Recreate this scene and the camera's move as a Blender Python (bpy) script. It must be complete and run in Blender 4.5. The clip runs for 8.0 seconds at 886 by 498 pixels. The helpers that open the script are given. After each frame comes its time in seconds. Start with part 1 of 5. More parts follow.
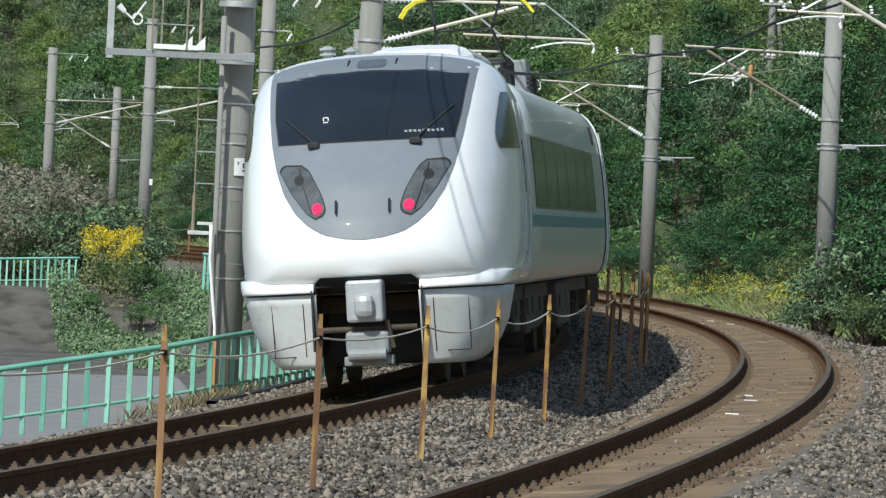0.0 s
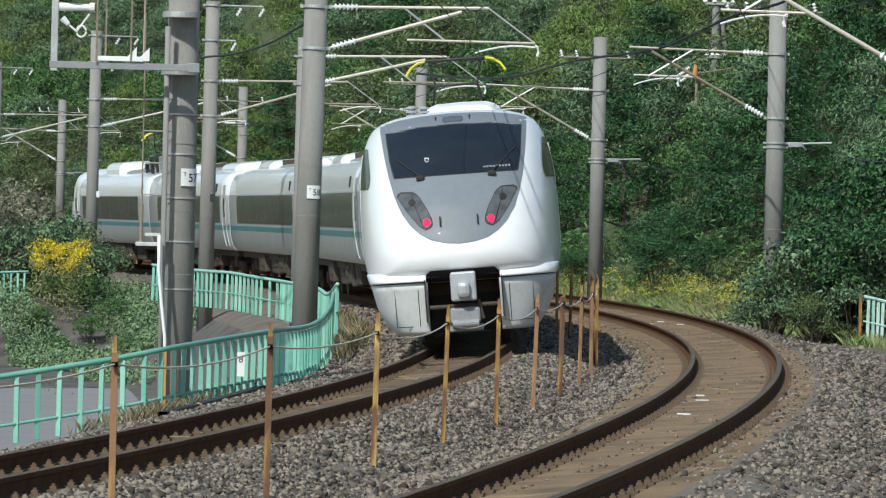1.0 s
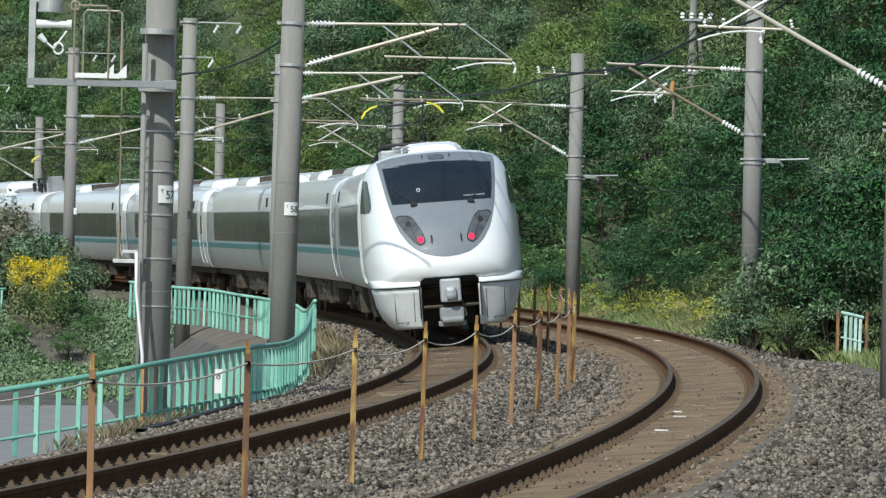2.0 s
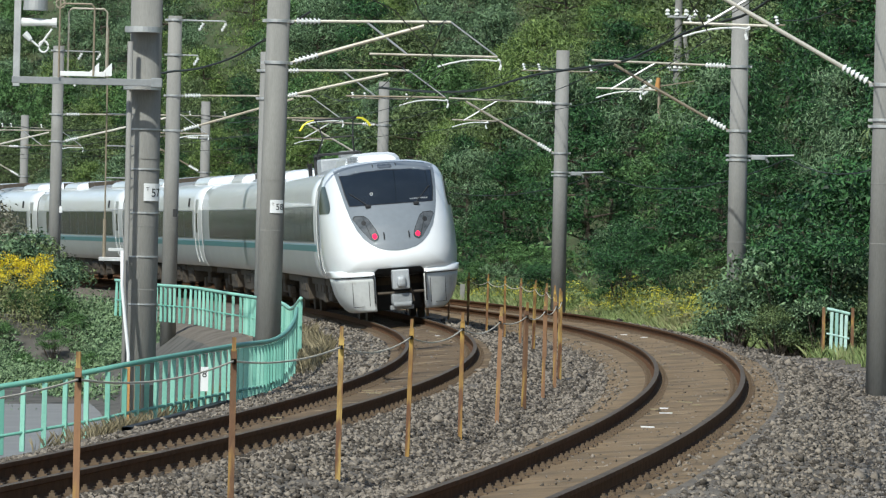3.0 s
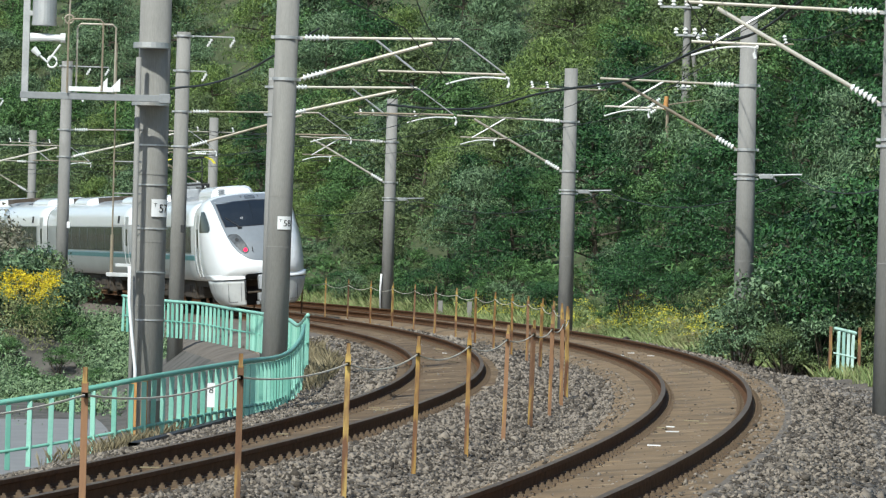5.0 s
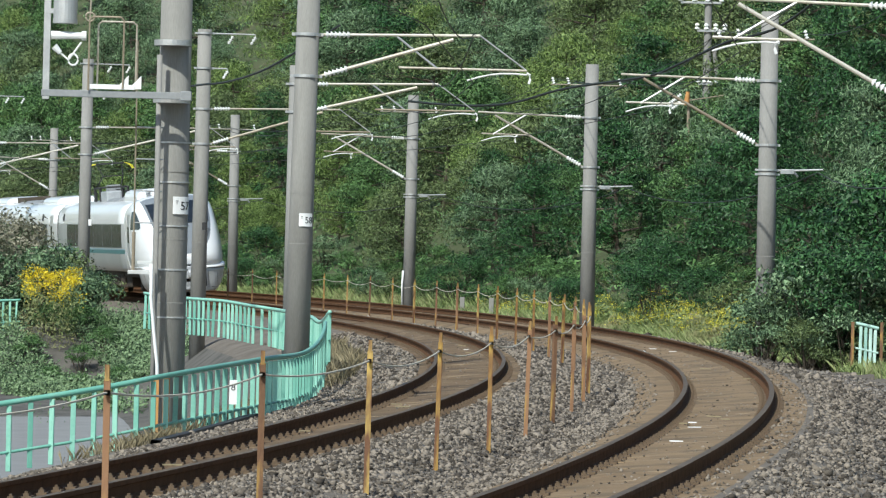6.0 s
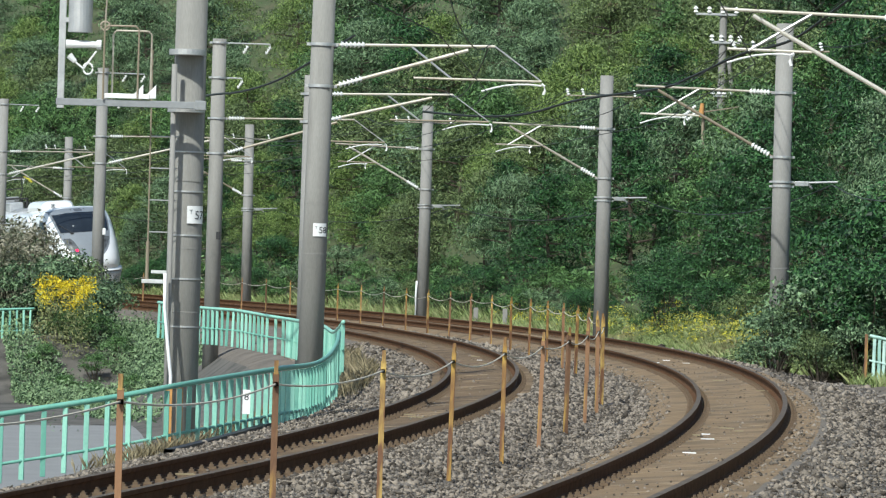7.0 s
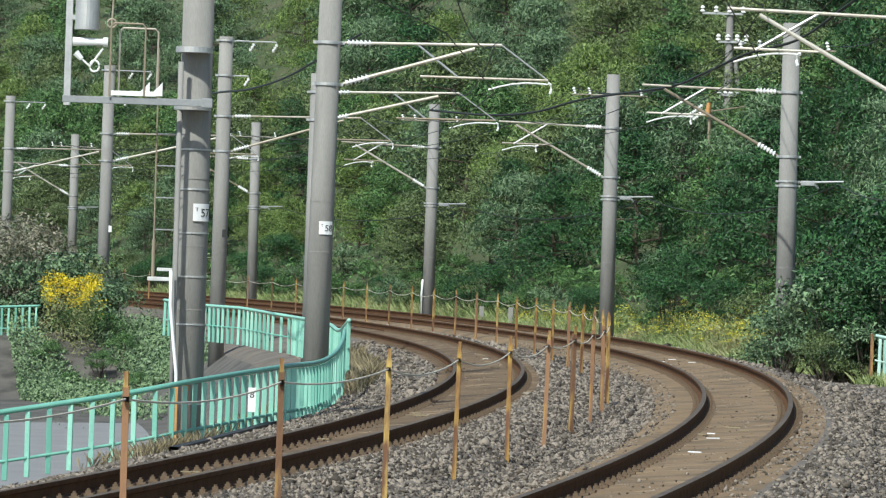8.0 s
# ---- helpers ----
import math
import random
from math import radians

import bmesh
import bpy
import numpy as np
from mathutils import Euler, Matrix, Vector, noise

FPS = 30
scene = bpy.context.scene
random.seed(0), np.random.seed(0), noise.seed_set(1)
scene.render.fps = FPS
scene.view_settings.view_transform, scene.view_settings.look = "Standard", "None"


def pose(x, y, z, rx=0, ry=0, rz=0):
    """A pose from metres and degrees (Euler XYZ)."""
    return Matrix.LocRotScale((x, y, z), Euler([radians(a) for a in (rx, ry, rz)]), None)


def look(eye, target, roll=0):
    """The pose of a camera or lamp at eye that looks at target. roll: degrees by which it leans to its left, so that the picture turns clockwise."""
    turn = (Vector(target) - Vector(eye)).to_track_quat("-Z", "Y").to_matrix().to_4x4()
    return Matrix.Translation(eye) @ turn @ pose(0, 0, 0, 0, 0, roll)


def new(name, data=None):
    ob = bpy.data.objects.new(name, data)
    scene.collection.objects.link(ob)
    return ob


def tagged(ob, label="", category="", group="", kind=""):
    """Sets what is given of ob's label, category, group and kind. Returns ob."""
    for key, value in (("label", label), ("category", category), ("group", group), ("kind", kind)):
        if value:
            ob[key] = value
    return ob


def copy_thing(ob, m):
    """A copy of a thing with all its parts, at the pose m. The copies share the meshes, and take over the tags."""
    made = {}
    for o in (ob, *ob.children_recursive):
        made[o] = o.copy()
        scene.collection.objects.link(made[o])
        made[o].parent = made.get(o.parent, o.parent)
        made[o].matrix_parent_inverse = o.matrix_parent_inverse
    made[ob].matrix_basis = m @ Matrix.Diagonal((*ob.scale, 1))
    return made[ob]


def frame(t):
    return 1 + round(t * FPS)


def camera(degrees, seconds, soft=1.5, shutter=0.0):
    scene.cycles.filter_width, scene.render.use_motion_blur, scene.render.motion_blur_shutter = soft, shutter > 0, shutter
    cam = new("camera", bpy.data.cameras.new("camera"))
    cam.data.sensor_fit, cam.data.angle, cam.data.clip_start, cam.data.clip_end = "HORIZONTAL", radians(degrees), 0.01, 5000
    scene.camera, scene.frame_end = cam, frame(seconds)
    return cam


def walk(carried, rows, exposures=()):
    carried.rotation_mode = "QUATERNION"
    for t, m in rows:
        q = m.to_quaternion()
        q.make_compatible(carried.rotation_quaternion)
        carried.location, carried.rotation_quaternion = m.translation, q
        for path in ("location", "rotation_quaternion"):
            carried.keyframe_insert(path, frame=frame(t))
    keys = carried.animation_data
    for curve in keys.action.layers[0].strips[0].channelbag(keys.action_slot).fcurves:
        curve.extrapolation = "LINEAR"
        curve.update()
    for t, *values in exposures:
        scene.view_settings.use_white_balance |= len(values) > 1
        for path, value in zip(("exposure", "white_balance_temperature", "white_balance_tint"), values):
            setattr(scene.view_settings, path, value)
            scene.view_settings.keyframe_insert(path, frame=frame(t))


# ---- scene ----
EYE = Vector((0.0, 0.0, 1.845))


def aim(yaw, pitch, roll):
    """The camera's pose from its turn to the right, its tilt upwards and its lean, in degrees."""
    a, b = radians(yaw), radians(pitch)
    way = Vector((math.sin(a) * math.cos(b), math.cos(a) * math.cos(b), math.sin(b)))
    return look(EYE, EYE + way * 100, roll)


cam = camera(9.776, 8.0, soft=1.25)
walk(cam, [
    (0, aim(-0.4238, -0.3808, 2.741)),
    (0.3, aim(-0.1861, -0.0876, 2.155)),
    (0.5, aim(-0.1538, -0.2388, 2.137)),
    (1, aim(0.1435, -0.2968, 1.568)),
    (1.5, aim(0.4293, -0.2500, 1.556)),
    (1.7, aim(0.3586, -0.1289, 1.564)),
    (2.8, aim(0.6067, -0.0917, 1.244)),
    (3, aim(0.5462, -0.1330, 1.348)),
    (3.5, aim(0.6438, -0.0683, 1.631)),
    (4, aim(0.6327, -0.0498, 1.721)),
    (4.5, aim(0.5849, -0.0668, 1.729)),
    (5, aim(0.4598, 0.0562, 1.653)),
    (6.3, aim(0.1824, 0.0035, 1.460)),
    (6.5, aim(0.1336, 0.0287, 1.527)),
    (7, aim(0.0651, 0.1226, 1.716)),
    (7.5, aim(0.0142, 0.1166, 1.740)),
    (8, aim(0.0000, 0.1035, 1.893)),
], exposures=[(0.0, -0.03, 6350, 3), (1.0, -0.10, 6350, 3), (1.7, -0.10, 6350, 3), (3.5, 0.0, 6350, 3), (5.0, 0.13, 6350, 3), (6.5, 0.17, 6350, 3), (8.0, 0.22, 6350, 3)])

# ---- light ----
world = bpy.data.worlds.new("sky")
scene.world = world
world.use_nodes = True
nodes, links = world.node_tree.nodes, world.node_tree.links
sky = nodes.new("ShaderNodeTexSky")
sky.sky_type, sky.sun_disc = "NISHITA", False
SUN_WAY = Vector((-0.36, -0.72, 0.80)).normalized()
sky.sun_elevation = math.asin(SUN_WAY.z)
sky.sun_rotation = math.atan2(SUN_WAY.x, SUN_WAY.y)
links.new(sky.outputs[0], nodes["Background"].inputs[0])
nodes["Background"].inputs[1].default_value = 0.12
sun = new("sun", bpy.data.lights.new("sun", "SUN"))
sun.data.energy, sun.data.angle, sun.data.color = 4.0, radians(0.6), (1.0, 0.97, 0.92)
sun.matrix_world = look(SUN_WAY * 100, (0, 0, 0))


# ---- materials ----
def material(name, low, high, rough=0.7, metal=0.0, scale=4.0, bump=0.2, fine=60.0, spots=None, per="", stretch=(1, 1, 1), coat=0.0):
    """Two scales of noise between two colours, with relief; per: 'object' or 'island' shifts the tone piece by piece."""
    m = bpy.data.materials.new(name)
    m.use_nodes = True
    n, l = m.node_tree.nodes, m.node_tree.links
    b = n["Principled BSDF"]
    tc, mp = n.new("ShaderNodeTexCoord"), n.new("ShaderNodeMapping")
    mp.inputs["Scale"].default_value = stretch
    l.new(tc.outputs["Object"], mp.inputs["Vector"])
    big, small = n.new("ShaderNodeTexNoise"), n.new("ShaderNodeTexNoise")
    for t, s, d in ((big, scale, 5), (small, fine, 4)):
        l.new(mp.outputs[0], t.inputs["Vector"])
        t.inputs["Scale"].default_value, t.inputs["Detail"].default_value = s, d
    mix = n.new("ShaderNodeMath")
    mix.operation = "MULTIPLY_ADD"
    l.new(small.outputs["Fac"], mix.inputs[0])
    mix.inputs[1].default_value = 0.45
    half = n.new("ShaderNodeMath")
    half.operation = "MULTIPLY_ADD"
    l.new(big.outputs["Fac"], half.inputs[0])
    half.inputs[1].default_value, half.inputs[2].default_value = 0.75, -0.08
    l.new(half.outputs[0], mix.inputs[2])
    last = mix
    if per:
        if per == "island":
            info, out = n.new("ShaderNodeNewGeometry"), "Random Per Island"
        else:
            info, out = n.new("ShaderNodeObjectInfo"), "Random"
        more = n.new("ShaderNodeMath")
        more.operation = "MULTIPLY_ADD"
        l.new(info.outputs[out], more.inputs[0])
        more.inputs[1].default_value = 0.9
        less = n.new("ShaderNodeMath")
        less.operation = "ADD"
        l.new(mix.outputs[0], less.inputs[0])
        less.inputs[1].default_value = -0.45
        l.new(less.outputs[0], more.inputs[2])
        last = more
    ramp = n.new("ShaderNodeValToRGB")
    ramp.color_ramp.elements[0].position, ramp.color_ramp.elements[1].position = 0.25, 0.8
    ramp.color_ramp.elements[0].color, ramp.color_ramp.elements[1].color = (*low, 1), (*high, 1)
    l.new(last.outputs[0], ramp.inputs[0])
    color = ramp.outputs[0]
    if spots:
        tint, amount, size = spots
        st = n.new("ShaderNodeTexNoise")
        st.inputs["Scale"].default_value, st.inputs["Detail"].default_value = size, 6
        l.new(mp.outputs[0], st.inputs["Vector"])
        sr = n.new("ShaderNodeValToRGB")
        sr.color_ramp.elements[0].position, sr.color_ramp.elements[1].position = 1 - amount - 0.1, 1 - amount + 0.1
        l.new(st.outputs["Fac"], sr.inputs[0])
        mx = n.new("ShaderNodeMix")
        mx.data_type = "RGBA"
        l.new(sr.outputs[0], mx.inputs[0])
        l.new(color, mx.inputs[6])
        mx.inputs[7].default_value = (*tint, 1)
        color = mx.outputs[2]
    l.new(color, b.inputs["Base Color"])
    b.inputs["Roughness"].default_value, b.inputs["Metallic"].default_value = rough, metal
    b.inputs["Coat Weight"].default_value = coat
    if bump:
        bp = n.new("ShaderNodeBump")
        bp.inputs["Strength"].default_value, bp.inputs["Distance"].default_value = bump, 0.02
        l.new(mix.outputs[0], bp.inputs["Height"])
        l.new(bp.outputs[0], b.inputs["Normal"])
    return m


def leafy(name, low, high, dry=None):
    m = material(name, low, high, rough=0.55, scale=0.35, fine=3.0, bump=0, per="island", spots=dry)
    b = m.node_tree.nodes["Principled BSDF"]
    b.inputs["Specular IOR Level"].default_value = 0.35
    n, l = m.node_tree.nodes, m.node_tree.links
    thin, mix = n.new("ShaderNodeBsdfTranslucent"), n.new("ShaderNodeMixShader")
    l.new(b.inputs["Base Color"].links[0].from_socket, thin.inputs["Color"])
    mix.inputs[0].default_value = 0.06
    l.new(b.outputs[0], mix.inputs[1])
    l.new(thin.outputs[0], mix.inputs[2])
    l.new(mix.outputs[0], n["Material Output"].inputs["Surface"])
    return m


def glow(name, color, strength):
    m = material(name, color, color, rough=0.9, bump=0)
    b = m.node_tree.nodes["Principled BSDF"]
    b.inputs["Specular IOR Level"].default_value = 0.0
    b.inputs["Emission Color"].default_value, b.inputs["Emission Strength"].default_value = (*color, 1), strength
    return m


M_EARTH = material("dry_earth", (0.035, 0.05, 0.018), (0.10, 0.12, 0.05), 0.95, scale=0.6, fine=25, bump=0.5, spots=((0.12, 0.10, 0.06), 0.36, 0.25))
M_BALLAST_BED = material("ballast_bed", (0.075, 0.063, 0.050), (0.235, 0.200, 0.162), 0.95, scale=1.2, fine=38, bump=1.0)
M_DUST = material("brown_trackbed", (0.160, 0.104, 0.053), (0.295, 0.205, 0.115), 0.95, scale=1.5, fine=35, bump=0.5, spots=((0.12, 0.085, 0.05), 0.42, 0.9))
M_DUST_BROWN = material("rust_brown_trackbed", (0.100, 0.062, 0.030), (0.225, 0.150, 0.080), 0.95, scale=1.5, fine=35, bump=0.5, spots=((0.085, 0.055, 0.03), 0.42, 0.9))
M_RUST_BED = material("rust_stained_trackbed", (0.060, 0.034, 0.016), (0.155, 0.092, 0.045), 0.95, scale=2.5, fine=35, bump=0.6)
M_STONE = material("crushed_stone", (0.058, 0.047, 0.036), (0.290, 0.245, 0.196), 0.9, scale=3, fine=80, bump=0.2, per="island")
M_STONE_DARK = material("dark_crushed_stone", (0.06, 0.053, 0.048), (0.24, 0.215, 0.19), 0.9, scale=3, fine=80, bump=0.2, per="island")
M_RAIL = material("rusty_rail_steel", (0.060, 0.030, 0.015), (0.150, 0.078, 0.040), 0.92, 0.0, scale=6, fine=90, bump=0.15)
M_RAIL_TOP = material("worn_rail_head", (0.085, 0.062, 0.042), (0.17, 0.13, 0.092), 0.6, 0.25, scale=3, fine=60, bump=0.03)
for m in (M_RAIL, M_RAIL_TOP):
    m.node_tree.nodes["Principled BSDF"].inputs["Specular IOR Level"].default_value = 0.12
M_SLEEPER = material("sleeper_concrete", (0.145, 0.100, 0.056), (0.270, 0.195, 0.118), 0.9, scale=2, fine=50, bump=0.3, per="object")
M_FASTENER = material("rusty_fastener", (0.085, 0.058, 0.036), (0.18, 0.125, 0.078), 0.85, scale=20, fine=120, bump=0.2)
M_POLE = material("pole_concrete", (0.194, 0.189, 0.176), (0.326, 0.317, 0.299), 0.85, scale=1.6, fine=40, bump=0.12, stretch=(1.5, 1.5, 0.35), spots=((0.13, 0.125, 0.115), 0.36, 1.1))
M_POLE_OLD = material("weathered_pole_concrete", (0.190, 0.184, 0.168), (0.335, 0.325, 0.300), 0.88, scale=1.4, fine=40, bump=0.15, stretch=(2.2, 2.2, 0.3), spots=((0.12, 0.114, 0.10), 0.37, 1.3))
M_ZINC = material("galvanised_steel", (0.42, 0.42, 0.42), (0.62, 0.62, 0.61), 0.45, 0.6, scale=5, fine=60, bump=0.05)
M_TUBE = material("weathered_tube", (0.30, 0.25, 0.18), (0.62, 0.58, 0.50), 0.55, 0.3, scale=4, fine=30, bump=0.05, per="object")
M_INSULATOR = material("white_porcelain", (0.78, 0.78, 0.76), (0.86, 0.86, 0.84), 0.15, scale=3, bump=0)
M_WIRE = material("dark_wire", (0.025, 0.03, 0.025), (0.05, 0.055, 0.05), 0.6, 0.4, scale=5, bump=0)
M_FENCE = material("mint_green_paint", (0.16, 0.41, 0.32), (0.30, 0.60, 0.48), 0.45, scale=2.5, fine=30, bump=0.08, spots=((0.22, 0.14, 0.08), 0.27, 5), per="object")
M_FENCE_PALE = material("faded_mint_paint", (0.33, 0.55, 0.47), (0.55, 0.74, 0.66), 0.5, scale=2.5, fine=30, bump=0.08, spots=((0.25, 0.17, 0.10), 0.3, 6), per="object")
M_POST = material("rusty_yellow_paint", (0.42, 0.255, 0.055), (0.60, 0.42, 0.12), 0.7, scale=5, fine=50, bump=0.15, spots=((0.15, 0.068, 0.032), 0.54, 5.0), stretch=(2.5, 2.5, 0.5), per="object")
M_POST_RUST = material("rust_brown_angle", (0.12, 0.062, 0.034), (0.27, 0.145, 0.075), 0.85, scale=5, fine=50, bump=0.15, spots=((0.46, 0.29, 0.07), 0.36, 5.0), stretch=(2.5, 2.5, 0.5), per="object")
M_ROPE = material("pale_rope", (0.44, 0.40, 0.32), (0.70, 0.65, 0.55), 0.9, scale=30, fine=150, bump=0.3)
M_ASPHALT = material("grey_road", (0.20, 0.20, 0.20), (0.27, 0.27, 0.265), 0.9, scale=0.8, fine=60, bump=0.2)
M_CONCRETE = material("stained_concrete", (0.075, 0.068, 0.058), (0.165, 0.152, 0.132), 0.9, scale=0.7, fine=25, bump=0.3, spots=((0.05, 0.047, 0.04), 0.42, 0.8), stretch=(1.6, 1.6, 0.3))
M_ORANGE = material("rusty_orange_guard", (0.45, 0.19, 0.05), (0.62, 0.36, 0.14), 0.75, scale=6, fine=40, bump=0.2)
M_WHITE = material("white_enamel", (0.78, 0.78, 0.77), (0.86, 0.86, 0.85), 0.4, scale=3, bump=0)
M_BLACK = material("black_lettering", (0.015, 0.015, 0.015), (0.03, 0.03, 0.03), 0.6, scale=3, bump=0)
M_TRAIN_WHITE = material("train_white_paint", (0.86, 0.87, 0.875), (0.91, 0.915, 0.92), 0.24, scale=1.2, fine=8, bump=0, coat=0.5)
M_TRAIN_GREY = material("train_grey_paint", (0.185, 0.205, 0.228), (0.225, 0.250, 0.278), 0.45, scale=1.0, fine=10, bump=0, coat=0.2)
M_TRAIN_SILVER = material("train_silver_side", (0.47, 0.48, 0.48), (0.58, 0.59, 0.585), 0.30, 0.3, scale=0.8, fine=12, bump=0)
M_TRAIN_GREY.node_tree.nodes["Principled BSDF"].inputs["Specular IOR Level"].default_value = 0.2
M_TEAL = material("teal_stripe", (0.07, 0.20, 0.215), (0.10, 0.25, 0.26), 0.35, scale=2, bump=0)
M_BLUE = material("pale_blue_stripe", (0.30, 0.44, 0.53), (0.36, 0.50, 0.58), 0.35, scale=2, bump=0)
M_GLASS = material("dark_window_glass", (0.010, 0.014, 0.020), (0.022, 0.028, 0.036), 0.06, scale=1.5, fine=6, bump=0, coat=0.3)
M_SIDE_GLASS = material("tinted_side_glass", (0.014, 0.019, 0.018), (0.045, 0.054, 0.050), 0.16, scale=0.9, fine=5, bump=0)
M_SIDE_GLASS.node_tree.nodes["Principled BSDF"].inputs["Specular IOR Level"].default_value = 0.35
M_LAMP_COVER = material("smoked_lamp_cover", (0.05, 0.055, 0.06), (0.15, 0.16, 0.17), 0.12, scale=7, bump=0)
M_RUBBER = material("black_rubber", (0.012, 0.012, 0.013), (0.03, 0.03, 0.032), 0.7, scale=5, bump=0.05)
M_SKIRT = material("skirt_pale_grey", (0.52, 0.53, 0.52), (0.64, 0.65, 0.64), 0.45, scale=2, fine=15, bump=0, spots=((0.38, 0.36, 0.33), 0.33, 3))
M_PILLAR = material("dark_grey_window_surround", (0.10, 0.105, 0.105), (0.16, 0.165, 0.165), 0.35, scale=2, bump=0)
M_UNDER = material("underframe_grime", (0.035, 0.028, 0.022), (0.11, 0.085, 0.06), 0.85, scale=3, fine=30, bump=0.3)
M_ROOF = material("roof_grey", (0.20, 0.21, 0.215), (0.32, 0.33, 0.335), 0.6, scale=2, fine=20, bump=0.1)
M_COUPLER = material("coupler_grey", (0.34, 0.355, 0.37), (0.50, 0.515, 0.53), 0.5, 0.2, scale=5, fine=30, bump=0.1)
M_TAIL = glow("red_tail_lamp", (1.0, 0.02, 0.07), 1.6)
M_YELLOW = material("yellow_horn", (0.75, 0.66, 0.03), (0.85, 0.78, 0.06), 0.5, scale=3, bump=0)
M_BARK = material("bark", (0.05, 0.04, 0.03), (0.14, 0.115, 0.085), 0.95, scale=5, fine=30, bump=0.6, stretch=(1, 1, 0.3))
# tone range widened: dark lows paint shade between leaves, light highs their highlights
M_LEAF = [
    leafy("leaf_mid_green", (0.015, 0.046, 0.011), (0.140, 0.265, 0.085)),
    leafy("leaf_dark_green", (0.006, 0.026, 0.008), (0.058, 0.155, 0.048)),
    leafy("leaf_olive", (0.028, 0.048, 0.014), (0.205, 0.275, 0.110), ((0.22, 0.14, 0.07), 0.28, 0.5)),
    leafy("leaf_grey_green", (0.022, 0.050, 0.021), (0.21, 0.32, 0.165)),
    leafy("leaf_yellow_green", (0.036, 0.072, 0.013), (0.25, 0.35, 0.10)),
]
M_SCRUB = leafy("withered_scrub_leaf", (0.10, 0.095, 0.062), (0.31, 0.29, 0.21), ((0.12, 0.19, 0.09), 0.45, 0.8))
M_GOLD_PALE = leafy("fading_goldenrod_flower", (0.46, 0.43, 0.035), (0.78, 0.70, 0.09))
M_IVY = leafy("ivy_leaf", (0.018, 0.045, 0.014), (0.22, 0.32, 0.16))
M_GRASS = leafy("weed_grass", (0.10, 0.145, 0.040), (0.31, 0.38, 0.15), ((0.32, 0.28, 0.15), 0.40, 0.5))
M_STRAW = leafy("dry_straw", (0.12, 0.10, 0.055), (0.30, 0.25, 0.15))
M_GOLD = leafy("goldenrod_flower", (0.60, 0.45, 0.012), (0.86, 0.68, 0.04))


# ---- building blocks ----
def mesh_object(name, verts, faces, mats, parent=None, label="", smooth=False, index=None):
    me = bpy.data.meshes.new(name)
    me.from_pydata([tuple(v) for v in verts], [], [tuple(f) for f in faces])
    for m in (mats if isinstance(mats, (list, tuple)) else [mats]):
        me.materials.append(m)
    if index is not None:
        me.polygons.foreach_set("material_index", index)
    if smooth:
        me.polygons.foreach_set("use_smooth", [True] * len(me.polygons))
    ob = new(name, me)
    if parent:
        ob.parent = parent
    return tagged(ob, label)


def part(name, bm, mat, parent, label="", smooth=False):
    """Links a bmesh as one mesh object under a thing or a part."""
    bmesh.ops.recalc_face_normals(bm, faces=bm.faces)
    me = bpy.data.meshes.new(name)
    bm.to_mesh(me)
    bm.free()
    me.materials.append(mat)
    if smooth:
        me.polygons.foreach_set("use_smooth", [True] * len(me.polygons))
    ob = new(name, me)
    ob.parent = parent
    return tagged(ob, label)


def thing(name, m, label, category, group="", kind=""):
    ob = new(name)
    ob.matrix_basis = m
    ob.empty_display_size = 0.2
    return tagged(ob, label, category, group, kind)


def box(bm, size, centre, turn=None, bevel=0.0):
    made = bmesh.ops.create_cube(bm, size=1.0)["verts"]
    m = Matrix.Translation(centre) @ (turn or Matrix()) @ Matrix.Diagonal((*size, 1))
    bmesh.ops.transform(bm, matrix=m, verts=made)
    if bevel:
        edges = {e for v in made for e in v.link_edges}
        bmesh.ops.bevel(bm, geom=list(edges), offset=bevel, segments=2, affect="EDGES", profile=0.5)
    return bm


def rod(bm, a, b, r, r2=None, sides=8):
    a, b = Vector(a), Vector(b)
    d = b - a
    made = bmesh.ops.create_cone(bm, cap_ends=True, segments=sides, radius1=r, radius2=r if r2 is None else r2, depth=d.length)["verts"]
    m = Matrix.Translation((a + b) / 2) @ d.to_track_quat("Z", "Y").to_matrix().to_4x4()
    bmesh.ops.transform(bm, matrix=m, verts=made)
    return bm


def polyrod(bm, points, r, sides=6):
    """A tube along a line of points, swept as one skin."""
    pts = [Vector(p) for p in points]
    rings = []
    for i, p in enumerate(pts):
        d = (pts[min(i + 1, len(pts) - 1)] - pts[max(i - 1, 0)]).normalized()
        q = d.to_track_quat("Z", "Y")
        rings.append([bm.verts.new(p + q @ Vector((r * math.cos(k * 2 * math.pi / sides), r * math.sin(k * 2 * math.pi / sides), 0))) for k in range(sides)])
    for a, b in zip(rings, rings[1:]):
        for k in range(sides):
            bm.faces.new((a[k], a[(k + 1) % sides], b[(k + 1) % sides], b[k]))
    bm.faces.new(rings[0])
    bm.faces.new(rings[-1])
    return bm


def text_part(name, body, size, mat, parent, m):
    cu = bpy.data.curves.new(name, "FONT")
    cu.body, cu.size, cu.extrude, cu.align_x, cu.align_y = body, size, 0.001, "CENTER", "CENTER"
    tmp = bpy.data.objects.new(name, cu)
    scene.collection.objects.link(tmp)
    me = bpy.data.meshes.new_from_object(tmp.evaluated_get(bpy.context.evaluated_depsgraph_get()))
    bpy.data.objects.remove(tmp)
    me.materials.clear()
    me.materials.append(mat)
    ob = new(name, me)
    ob.parent, ob.matrix_basis = parent, m
    return ob


